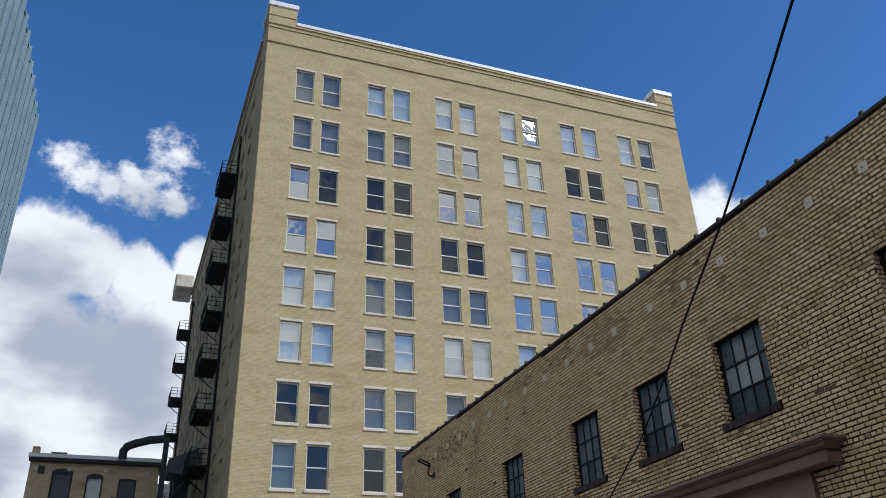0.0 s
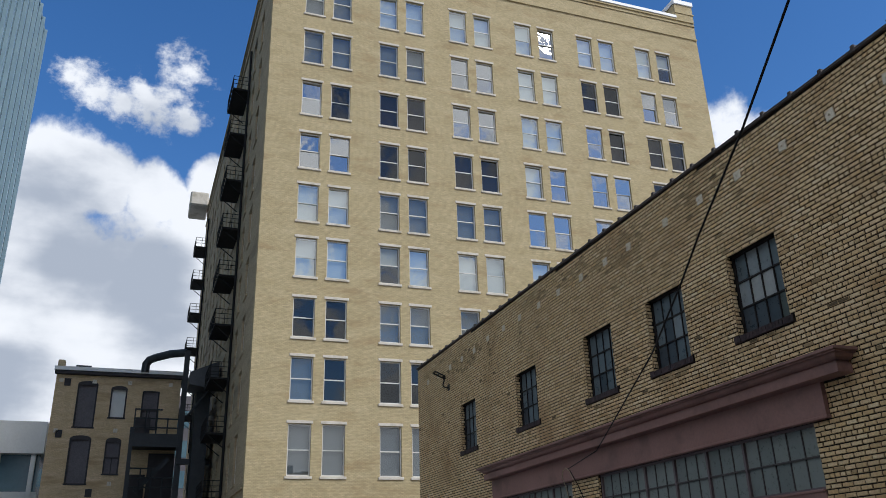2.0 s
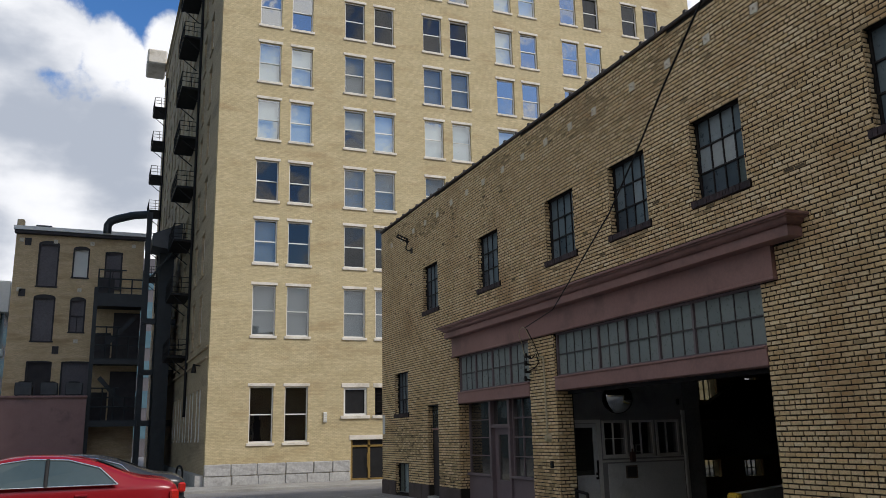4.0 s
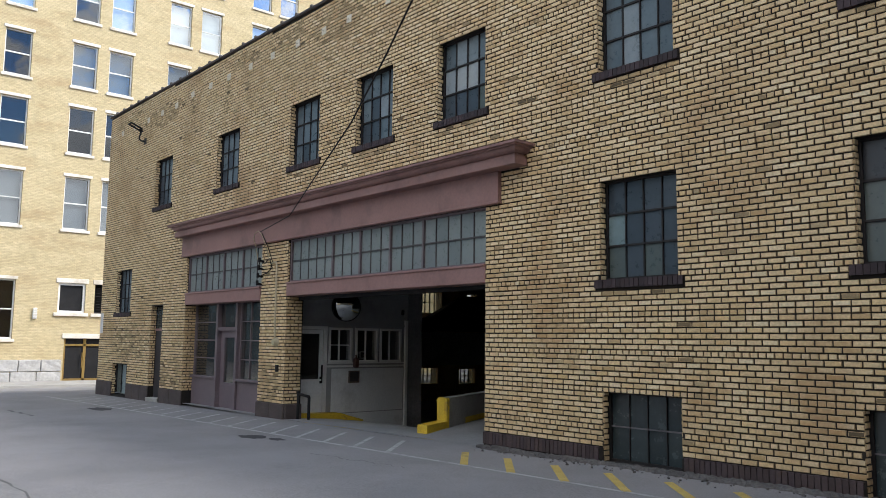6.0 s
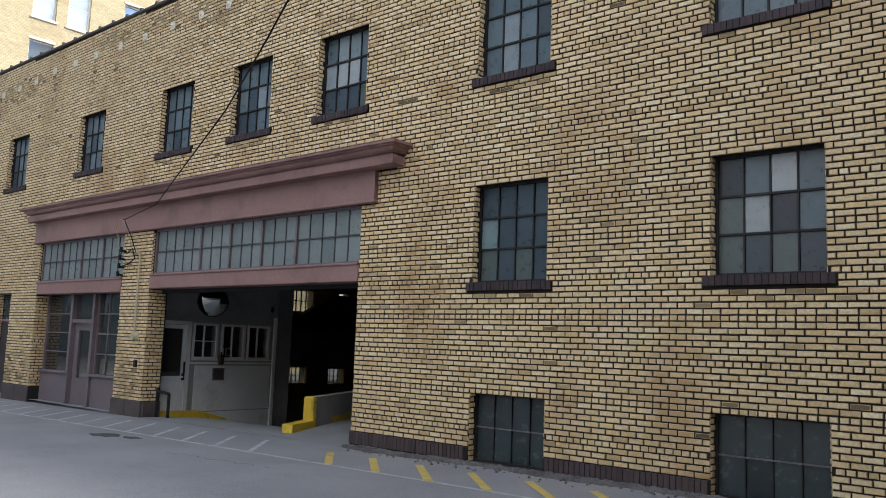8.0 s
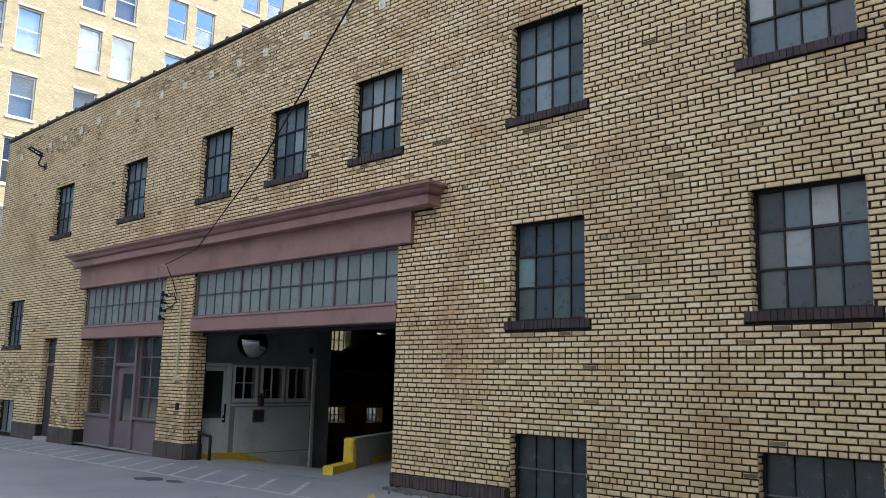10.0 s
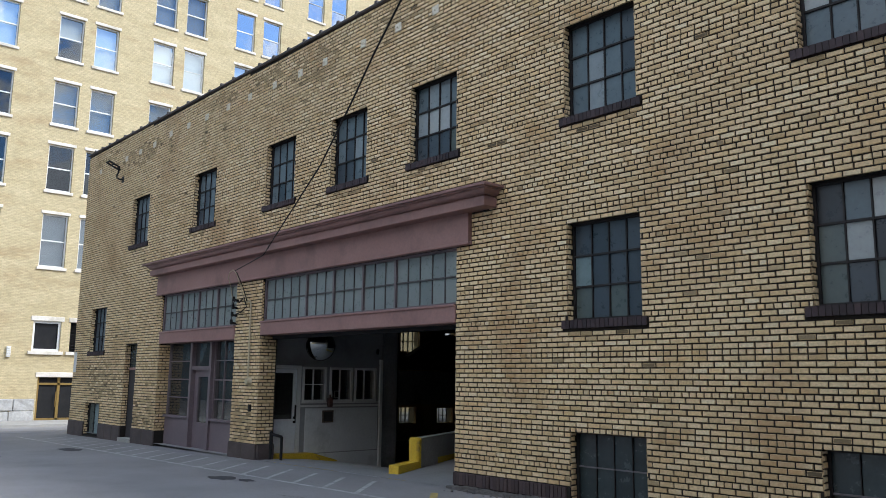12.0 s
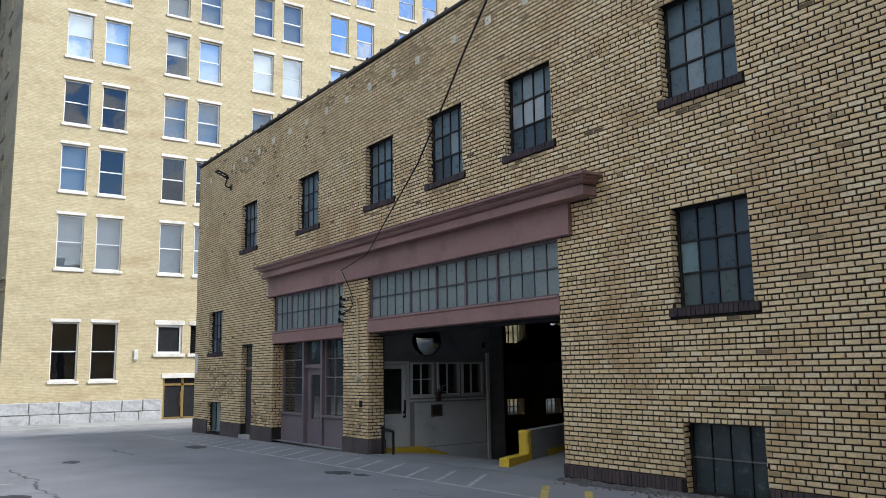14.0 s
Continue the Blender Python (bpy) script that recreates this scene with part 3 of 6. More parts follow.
for k in range(len(cut) - 1):
    for f in ((lower[2 * k], lower[2 * k + 2], upper[2 * k + 2], upper[2 * k]), (lower[2 * k + 1], upper[2 * k + 1], upper[2 * k + 3], lower[2 * k + 3]), (upper[2 * k], upper[2 * k + 2], upper[2 * k + 3], upper[2 * k + 1])):
        b.faces.new(f)
part("parapet", b, M_mortar, garage)
# clay coping tiles with raised joints
x = GL - 0.05
while x < GR:
    z = top_line(min(max(x, GL), GR)) if x < -5 else top_line(-5)
    tile = boxed(x, x + 0.59, -0.045, 0.44, z - 0.015, z + 0.05, bevel=0.015)
    box(tile, x + 0.56, x + 0.63, -0.06, 0.455, z - 0.03, z + 0.085, bevel=0.012)
    part("coping_tile", tile, M_tile, garage)
    x += 0.6
for nm, dims in (("wall", (GR - 0.38, GR, 0.395, GD, -1.0, 7.9)), ("wall", (GL, GR, GD, GD + 0.3, -1.0, 7.9)), ("roof", (GL + 0.39, GR - 0.39, 0.4, GD - 0.01, 7.5, 7.75))):
    part(nm, boxed(*dims), M_mortar if nm == "roof" else M_brick, garage, "flat dark roof" if nm == "roof" else "")


M_pale_lining = surface("grimy_whitewash", [(0.5, 0.5, 0.48), (0.62, 0.62, 0.6)], 0.9, 0.7, 10, 0.1, stain=(0.35, 0.34, 0.32), stain_scale=0.6)


def mesh_prism(outline, x0, x1):
    """A solid whose outline in y and z is drawn out along x."""
    b = bmesh.new()
    near_, far_ = [[b.verts.new((x, y, z)) for y, z in outline] for x in (x0, x1)]
    b.faces.new(near_), b.faces.new(far_[::-1])
    for k in range(len(outline)):
        n = (k + 1) % len(outline)
        b.faces.new((near_[k], far_[k], far_[n], near_[n]))
    return b


BACK_WIN = [(12.4, 13.4, 2.57, 3.4), (12.4, 13.25, -0.26, 0.35), (14.4, 15.28, -0.3, 0.3), (14.8, 15.37, 3.16, 3.42)]
pierced("wall", 0.395, GD, -1.0, 7.9, BACK_WIN, 0.38, lambda u, v, d: (GL + d, u, v), M_brick, garage)
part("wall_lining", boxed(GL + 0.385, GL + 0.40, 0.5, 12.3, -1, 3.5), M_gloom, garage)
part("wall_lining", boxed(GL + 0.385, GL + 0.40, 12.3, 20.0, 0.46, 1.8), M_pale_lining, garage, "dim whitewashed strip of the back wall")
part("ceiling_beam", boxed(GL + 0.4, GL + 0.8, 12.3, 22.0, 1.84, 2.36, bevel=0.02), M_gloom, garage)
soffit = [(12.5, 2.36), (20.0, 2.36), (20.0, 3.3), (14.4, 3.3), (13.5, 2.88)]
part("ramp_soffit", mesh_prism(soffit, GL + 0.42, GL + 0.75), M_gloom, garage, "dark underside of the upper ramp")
for a, c, z0, z1 in BACK_WIN:
    hung(mesh_object("pane", [(GL + 0.25, a, z0), (GL + 0.25, c, z0), (GL + 0.25, c, z1), (GL + 0.25, a, z1)], [(0, 1, 2, 3)], M_dirty_pane), garage)
for a, c, z0, z1 in BACK_WIN[:3]:
    for k in range(1, 4):
        part("glazing_bar", boxed(GL + 0.2, GL + 0.24, a + (c - a) * k / 4 - 0.02, a + (c - a) * k / 4 + 0.02, z0, z1), M_steel, garage)
    part("glazing_bar", boxed(GL + 0.2, GL + 0.24, a, c, (z0 + z1) / 2 - 0.02, (z0 + z1) / 2 + 0.02), M_steel, garage)


def steel_window(name, x0, x1, z0, z1, cols, rows, glass, depth=0.13, sill=True, label="", bars=0.018, panes="", rail=None):
    """A steel factory sash in the street wall: frame, glazing bars, each pane and a rowlock sill."""
    win = hung(new(name), garage, label)
    b = bmesh.new()
    f = 0.03
    y0, y1 = depth, depth + 0.05
    box(b, x0, x0 + f, y0, y1, z0, z1), box(b, x1 - f, x1, y0, y1, z0, z1)
    box(b, x0 + f, x1 - f, y0, y1, z1 - f, z1), box(b, x0 + f, x1 - f, y0, y1, z0, z0 + f)
    part("frame", b, M_steel, win)
    gx, gz = (x1 - x0 - 2 * f) / cols, (z1 - z0 - 2 * f) / rows
    for i in range(1, cols):
        c = x0 + f + i * gx
        part("glazing_bar", boxed(c - bars / 2, c + bars / 2, y0 + 0.008, y1 - 0.005, z0 + f, z1 - f), M_steel, win)
    for j in range(1, rows):
        c = z0 + f + j * gz
        part("glazing_bar", boxed(x0 + f, x1 - f, y0 + 0.004, y1 - 0.008, c - bars * 0.7, c + bars * 0.7), rail or M_steel, win)
    for i in range(cols):
        for j in range(rows):
            px, pz = x0 + f + i * gx, z0 + f + j * gz
            rng = random.Random(hash((round(px * 100), round(pz * 100))) % 9999)
            a = rng.uniform(-0.004, 0.004)
            v = [(px, y0 + 0.03 + a, pz), (px + gx, y0 + 0.03 - a, pz), (px + gx, y0 + 0.03 - a, pz + gz), (px, y0 + 0.03 + a, pz + gz)]
            v += [(p, q + 0.004, r) for p, q, r in v]
            pane = mesh_object("pane", v, [(0, 1, 2, 3), (7, 6, 5, 4)], PANE[panes.split()[rows - 1 - j][i]] if panes else glass)
            hung(pane, win)
    if sill:
        n = int((x1 - x0 + 0.16) / 0.068)
        w = (x1 - x0 + 0.16) / n
        first = None
        for k in range(n):
            px = x0 - 0.08 + k * w
            if first is None:
                first = part("sill_brick", boxed(0.004, w - 0.004, -0.03, y0 + 0.02, z0 - 0.108, z0 - 0.004), M_sill_brick, win)
                first.location.x = px
            else:
                hung(new("sill_brick", first.data), win).location = (px, random.Random(k).uniform(-0.004, 0.004), 0)
        part("sill_mortar", boxed(x0 - 0.078, x1 + 0.078, -0.022, y0 + 0.01, z0 - 0.104, z0 - 0.01), M_mortar, win)
    # steel lintel showing as a dark line over the opening
    part("lintel", boxed(x0 - 0.06, x1 + 0.06, 0.004, 0.09, z1 + 0.002, z1 + 0.016), M_steel, win)
    return win


def wired(name, low, high):
    return surface(name, [low, high], 0.3, fine=9, bump=0.05, pick="object", speckle=0.14)


PANE = {"m": wired("grey_wired_glass", (0.08, 0.11, 0.13), (0.115, 0.15, 0.172)), "p": wired("pale_wired_glass", (0.165, 0.2, 0.22), (0.22, 0.255, 0.275)),
        "w": wired("white_rippled_glass", (0.27, 0.295, 0.3), (0.34, 0.365, 0.37)), "d": wired("navy_wired_glass", (0.032, 0.046, 0.06), (0.052, 0.066, 0.082)),
        "g": wired("green_grey_wired_glass", (0.06, 0.08, 0.076), (0.085, 0.105, 0.1)), "t": wired("teal_wired_glass", (0.14, 0.2, 0.21), (0.165, 0.225, 0.24)),
        "x": wired("black_wired_glass", (0.014, 0.017, 0.022), (0.024, 0.028, 0.034))}
U_PANES = ["mmmm dmmm ddmm", "mmmm mdmm dmmd", "mmmm mmmm mdmm", "mmmm mdpm ddmm", "mppm pwwm dddg", "mmmd mpmd mpmm", "wpmd wddd mmmd"]
for (a, c), tones_ in zip(U_WIN, U_PANES):
    steel_window("window", a, c, UZ0, UZ1, 4, 3, M_wired, label="dark steel factory window with frosted panes", panes=tones_)
for (a, c), tones_ in zip(M_WIN, ("dddd tddd gdgd", "xmwm gwxm gdgd")):
    steel_window("window", a, c, MZ0, MZ1, 4, 3, M_wired, label="dark steel factory window with mismatched panes", panes=tones_)
for a, c in B_WIN:
    steel_window("window", a, c, BZ0, BZ1, 4, 2, M_murky, sill=False, label="murky basement window at pavement level", bars=0.012, rail=M_slate)
    part("sill", boxed(a - 0.04, c + 0.04, -0.05, 0.10, BZ0 - 0.09, BZ0 - 0.004, bevel=0.012), M_concrete, garage, "crumbling concrete basement sill")
steel_window("window", *G_WIN, 4, 3, M_wired, label="narrow ground-floor steel window", panes="mmmm dmmm mdmm")
steel_window("window", *B_LEFT, 3, 1, M_murky, sill=False, label="barred basement window", panes="gtg")


M_bar = surface("grey_brown_bar_paint", [(0.05, 0.045, 0.046), (0.075, 0.066, 0.067)], 0.6, 3, 40, 0.05)


def transom(x0, x1, z0, z1, groups, label):
    """A band of narrow transom panes: posts between groups, thin bars within, one rail across."""
    win = hung(new("transom_window"), garage, label)
    b = bmesh.new()
    box(b, x0, x0 + 0.05, 0.06, 0.14, z0, z1), box(b, x1 - 0.05, x1, 0.06, 0.14, z0, z1)
    box(b, x0 + 0.05, x1 - 0.05, 0.06, 0.14, z1 - 0.04, z1), box(b, x0 + 0.05, x1 - 0.05, 0.06, 0.14, z0, z0 + 0.04)
    part("frame", b, M_plum, win)
    pw = (x1 - x0 - 0.1) / sum(groups)
    zr = z0 + 0.04 + (z1 - z0 - 0.08) * 0.5
    ga = x0 + 0.05
    for g, each in enumerate(groups):
        gw = pw * each
        if g:
            part("mullion", boxed(ga - 0.022, ga + 0.022, 0.055, 0.13, z0 + 0.04, z1 - 0.04), M_plum, win)
        for k in range(1, each):
            c = ga + pw * k
            part("glazing_bar", boxed(c - 0.009, c + 0.009, 0.085, 0.12, z0 + 0.04, z1 - 0.04), M_bar, win)
        part("glazing_bar", boxed(ga + 0.022, ga + gw - 0.022, 0.07, 0.125, zr - 0.011, zr + 0.011), M_bar, win)
        for k in range(each):
            for lo, hi in ((z0 + 0.04, zr), (zr, z1 - 0.04)):
                pa, pb = ga + pw * k, ga + pw * (k + 1)
                hung(mesh_object("pane", [(pa, 0.10, lo), (pb, 0.10, lo), (pb, 0.10, hi), (pa, 0.10, hi)], [(0, 1, 2, 3)], M_transom), win)
        ga += gw
    return win


transom(-19.3, -15.42, 2.54, 3.45, (3, 3, 3, 3), "ribbed transom glass over the shop front")
transom(-14.32, -8.5, 2.58, 3.45, (5, 3, 3, 3, 5), "long band of ribbed transom glass over the garage entrance")
part("transom_beam", boxed(-19.3, -15.42, -0.02, 0.30, 2.25, 2.537, bevel=0.012), M_maroon, garage, "maroon painted beam")
part("beam_lip", boxed(-19.3, -15.42, -0.045, 0.02, 2.505, 2.545, bevel=0.01), M_maroon, garage)
part("transom_beam", boxed(-14.32, -8.5, -0.02, 0.30, 2.30, 2.577, bevel=0.012), M_maroon, garage, "maroon painted beam with a chipped lower edge")
part("beam_lip", boxed(-14.32, -8.5, -0.045, 0.02, 2.545, 2.585, bevel=0.01), M_maroon, garage)
part("rolled_door_edge", boxed(-14.25, -8.55, 0.24, 0.42, 2.235, 2.296), M_black, garage, "dark bottom edge of the raised door")
part("fascia", boxed(-19.52, -8.18, -0.06, 0.05, 3.455, 3.928), M_maroon, garage, "flat maroon sheet-metal fascia")
part("fascia_bead", boxed(-19.54, -8.16, -0.08, 0.03, 3.448, 3.492, bevel=0.01), M_maroon, garage)
corn = [(0.0, 3.93), (-0.235, 3.93), (-0.25, 3.94), (-0.25, 4.06), (-0.215, 4.07), (-0.215, 4.092), (-0.255, 4.1), (-0.29, 4.125), (-0.315, 4.165), (-0.36, 4.175), (-0.36, 4.19), (-0.40, 4.198), (-0.40, 4.235), (0.0, 4.262)]
profile_bar("cornice", corn, -19.72, -7.5, M_maroon, garage, "projecting moulded maroon cornice")

# brick skin of the street wall; the nearest bricks are single pieces
rng = random.Random(7)
PLINTH = 0.155
skin_holes = HOLES + [(a - 0.09, c + 0.09, UZ0 - 0.112, UZ0) for a, c in U_WIN] + [(a - 0.09, c + 0.09, MZ0 - 0.112, MZ0) for a, c in M_WIN] + [(G_WIN[0] - 0.09, G_WIN[1] + 0.09, G_WIN[2] - 0.112, G_WIN[2])]
skin_holes += [(-19.53, -8.17, 3.45, 3.96), (-19.5, -7.8, 3.93, 4.24), (GL - 1, -8.5, -1, PLINTH - COURSE * 0)]
spot_front = lambda u, v, d: (u, d, v)
all_bricks = lay_bricks(GL, 2.2, PLINTH, 8.4, skin_holes, rng, top=lambda u: top_line(min(u, -5)) - 0.012)
near = [q for q in all_bricks if -4.95 < q[0] < -3.4 and 0.15 < q[1] < 2.6 and q[0] + q[2] < -3.3]
near = near[:300]
near_set = set(near)
far_bricks = [q for q in all_bricks if q not in near_set]
# sooty bricks in blotches below the parapet, under sills and along the foot of the wall
blots = [(-12.7, 7.55, 1.1, 0.42), (-21.3, 7.5, 1.5, 0.38), (-10.0, 7.7, 0.8, 0.3), (-14.4, 7.75, 0.7, 0.25), (-24.0, 7.85, 1.2, 0.25), (-16.5, 7.8, 0.9, 0.22), (-4.6, 0.9, 0.5, 0.22)]
blots += [((a + c) / 2, 4.78, 0.8, 0.13) for a, c in U_WIN] + [((a + c) / 2, 2.03, 0.7, 0.10) for a, c in M_WIN] + [(-14.9, 0.5, 0.5, 0.5), (-20.0, 0.5, 1.0, 0.5), (-23.0, 1.3, 1.6, 0.6)]
blots += [(x, 7.35 - 0.1 * (k % 3), 0.1, 0.45 + 0.1 * (k % 2)) for k, x in enumerate((-12.1, -12.45, -13.0, -13.3, -16.4, -17.4, -19.4, -10.1, -9.1))]
soot_rng = random.Random(3)


def sooty(q):
    u, v = q[0] + q[2] / 2, q[1]
    near_by = max(1.0 - ((u - x) / rx) ** 2 - ((v - z) / rz) ** 2 for x, z, rx, rz in blots)
    return soot_rng.random() < max(0.015, 0.6 * min(1.0, near_by * 1.8))


dark_bricks = [q for q in far_bricks if sooty(q)]
dark_set = set(dark_bricks)
far_bricks = [q for q in far_bricks if q not in dark_set]


def brick_jambs():
    """Bricks on the cheeks of the piers and door jambs, facing along the street."""
    cheeks = [(-14.32, 0.0, 0.38, 0.155, 2.30, 1), (-8.5, 0.0, 0.52, -0.05, 2.30, -1), (-19.3, 0.0, 0.36, 0.155, 2.25, 1), (-21.5, 0.0, 0.16, 0.155, 2.28, 1),
              (-19.3, 0.0, 0.06, 2.55, 3.44, 1), (-14.32, 0.0, 0.06, 2.6, 3.44, 1)]
    for a, c, z0, z1 in [h for h in HOLES if h not in (SHOP, GATE, SIDE_DOOR)]:
        cheeks += [(a, 0.0, 0.128, z0 + 0.004, z1, 1), (c, 0.0, 0.128, z0 + 0.004, z1, -1)]
    for x, y0, y1, z0, z1, face in cheeks:
        r = random.Random(int(abs(x * 100) + z0 * 10))
        rows = lay_bricks(y0 + 0.012, y1, z0, z1, [], r, start=2)
        skin = brick_skin("brickwork", rows, lambda u, v, d, x=x, face=face: (x - face * (d - 0.012), u, v), M_brick, garage, r)
        if y1 > 0.4:
            part("jamb_core", boxed(x - face * 0.10, x - face * 0.001, y0 + 0.39, y1, z0 - 0.4, z1), M_mortar, garage)


brick_jambs()
M_footing = surface("grimy_footing_concrete", [(0.07, 0.065, 0.06), (0.13, 0.12, 0.11)], 0.95, 3, 30, 0.6, speckle=0.35)
# soldier-course plinth on the right, rough stone blocks on the left piers
x = -8.5
soldier = None
while x < 2.2:
    if not any(a - 0.03 < x + 0.035 < c + 0.03 for a, c in B_WIN):
        if soldier is None:
            soldier = part("plinth_brick", boxed(0.004, 0.062, -0.03, 0.02, -0.02, PLINTH - 0.012), M_plinth, garage, "dark upright plinth brick")
            soldier.location.x = x
        else:
            hung(new("plinth_brick", soldier.data), garage).location = (x, rng.uniform(-0.005, 0.005), rng.uniform(-0.003, 0.003))
    x += 0.068
edges = [-8.5] + [e for pair in sorted(B_WIN) for e in pair] + [2.2]
for a, c in zip(edges[::2], edges[1::2]):
    part("plinth_mortar", boxed(a, c, -0.012, 0.011, -0.3, PLINTH - 0.02), M_mortar, garage)
x = -8.55
while x < 2.2:
    w = rng.uniform(0.25, 0.6)
    b = bmesh.new()
    box(b, x, x + w, -0.10 + rng.uniform(-0.03, 0.03), -0.03, -0.2, -0.028 + rng.uniform(-0.02, 0.012), bevel=0.012)
    part("footing_stone", b, M_footing, garage, "crumbling grimy footing stone")
    x += w - 0.01
for a, c in ((GL - 0.02, B_LEFT[0] - 0.02), (B_LEFT[1] + 0.02, -21.5), (-20.72, -19.3), (-15.45, -14.30)):
    n = max(1, round((c - a) / 0.6))
    for k in range(n):
        part("plinth_block", boxed(a + (c - a) * k / n + 0.006, a + (c - a) * (k + 1) / n - 0.006, -0.022, 0.02, -0.6, 0.145, bevel=0.014), M_plinth_stone, garage)
part("plinth_block", boxed(-14.42, -14.27, 0.021, 0.40, -0.6, 0.145, bevel=0.014), M_plinth_stone, garage)

# crumbled concrete along the foot of the wall, with loose chips on the asphalt
rubble = random.Random(31)
verts, faces = [], []
steps, across = 300, 6
for i in range(steps + 1):
    px = -8.45 + 10.6 * i / steps
    reach = 0.17 + 0.05 * math.sin(px * 2.3) + rubble.uniform(-0.035, 0.035)
    for j in range(across + 1):
        f = j / across
        lift = (0.036 * (1 - f) ** 0.6 + rubble.uniform(-0.012, 0.014)) if j < across else -0.02
        verts.append((px + rubble.uniform(-0.012, 0.012), -0.028 - reach * f, ground_z(px) + lift))
for i in range(steps):
    for j in range(across):
        n = i * (across + 1) + j
        faces.append((n, n + 1, n + across + 2, n + across + 1))
ob = mesh_object("footing_rubble", verts, faces, M_footing)
ob.parent = garage
tagged(ob, "crumbling grey concrete footing", kind="stuff")
b = bmesh.new()
for k in range(160):
    px, s = rubble.uniform(-8.4, 2.0), rubble.uniform(0.008, 0.028)
    bmesh.ops.create_cube(b, size=s, matrix=pose(px, -0.2 - abs(rubble.gauss(0, 0.12)), ground_z(px) + s * 0.3, rubble.uniform(0, 90), rubble.uniform(0, 90), rubble.uniform(0, 90)))
chips = part("concrete_chips", b, M_footing)
tagged(chips, "loose concrete chips along the wall's foot", "rubble", kind="stuff")

# anchor plates with bolts
plates = [-6.1, -7.08, -8.02, -9.05, -10.03, -11.05, -12.3, -13.19, -14.2, -15.26, -16.28, -17.37, -18.37, -19.43, -20.45, -21.42, -22.42, -23.5, -24.5]
for k, x in enumerate(plates):
    z = 7.42 + (-7.0 - x) * 0.019 if x > -20 else 7.585
    s = 0.075
    m = pose(x, -0.006, z, 0, random.Random(k).uniform(-8, 8), 0)
    b = box(bmesh.new(), -s, s, -0.012, 0.012, -s, s, bevel=0.004, m=m)
    rod(b, (x, -0.05, z), (x, 0.0, z), 0.016, 6)
    part("anchor_plate", b, M_anchor, garage)

# side door, in its deep dark recess
door = hung(new("side_door"), garage, "dark recessed side door with a transom pane")
part("door_leaf", boxed(-21.5, -20.72, 0.16, 0.21, -0.3, 1.62), M_board, door)
part("door_transom", boxed(-21.5, -20.72, 0.16, 0.19, 1.68, 2.28), M_murky, door)
part("door_rail", boxed(-21.5, -20.72, 0.13, 0.22, 1.62, 1.68), M_maroon, door)
part("jamb", boxed(-20.74, -20.70, 0.02, 0.34, -0.3, 2.28), M_maroon, door)
part("step", boxed(-21.5, -20.72, -0.05, 0.36, -0.3, -0.13, bevel=0.01), M_concrete, garage)

# shop front
shop = hung(new("shop_front"), garage, "plum painted shop front with tall windows and a door")


def shop_bay(x0, x1, cols, rows):
    y = 0.28
    part("stall_riser", boxed(x0, x1, y - 0.03, y + 0.1, -0.3, 0.48, bevel=0.008), M_plum, shop)
    part("ledge", boxed(x0, x1, y - 0.09, y + 0.1, 0.482, 0.54, bevel=0.012), M_plum, shop)
    b = bmesh.new()
    box(b, x0, x0 + 0.045, y, y + 0.07, 0.54, 2.25), box(b, x1 - 0.045, x1, y, y + 0.07, 0.54, 2.25)
    for k in range(1, cols):
        c = x0 + (x1 - x0) * k / cols
        box(b, c - 0.014, c + 0.014, y + 0.01, y + 0.06, 0.54, 2.25)
    for k in range(1, rows):
        c = 0.54 + (2.25 - 0.54) * k / rows
        box(b, x0 + 0.045, x1 - 0.045, y + 0.012, y + 0.055, c - 0.013, c + 0.013)
    part("sash", b, M_plum, shop)
    for i in range(cols):
        for j in range(rows):
            pa, pb = x0 + (x1 - x0) * i / cols, x0 + (x1 - x0) * (i + 1) / cols
            za, zb = 0.54 + 1.71 * j / rows, 0.54 + 1.71 * (j + 1) / rows
            hung(mesh_object("pane", [(pa, y + 0.035, za), (pb, y + 0.035, za), (pb, y + 0.035, zb), (pa, y + 0.035, zb)], [(0, 1, 2, 3)], M_shop_glass), shop)


shop_bay(-19.3, -17.95, 1, 4)
shop_bay(-16.85, -15.42, 3, 4)
part("door_post", boxed(-17.95, -17.85, 0.2, 0.40, -0.3, 2.25), M_plum, shop)
part("door_post", boxed(-16.95, -16.85, 0.2, 0.40, -0.3, 2.25), M_plum, shop)
part("transom_bar", boxed(-17.85, -16.95, 0.22, 0.38, 1.62, 1.70), M_plum, shop)
hung(mesh_object("transom_pane", [(-17.85, 0.3, 1.7), (-16.95, 0.3, 1.7), (-16.95, 0.3, 2.25), (-17.85, 0.3, 2.25)], [(0, 1, 2, 3)], M_shop_glass), shop)
b = bmesh.new()
for dims in ((-17.85, -17.68, 0.31, 0.36, -0.25, 1.62), (-17.12, -16.95, 0.31, 0.36, -0.25, 1.62), (-17.68, -17.12, 0.31, 0.36, 1.46, 1.62), (-17.68, -17.12, 0.31, 0.36, -0.25, 0.42)):
    box(b, *dims)
leaf = part("door", b, M_plum, shop, "plum half-glazed shop door set back")
hung(mesh_object("pane", [(-17.68, 0.335, 0.42), (-17.12, 0.335, 0.42), (-17.12, 0.335, 1.46), (-17.68, 0.335, 1.46)], [(0, 1, 2, 3)], M_shop_glass), leaf)
b = bmesh.new()
rod(b, (-17.05, 0.28, 0.55), (-17.05, 0.28, 0.85), 0.012)
part("handle", b, M_anchor, leaf)
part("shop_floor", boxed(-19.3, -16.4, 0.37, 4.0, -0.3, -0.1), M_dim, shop)
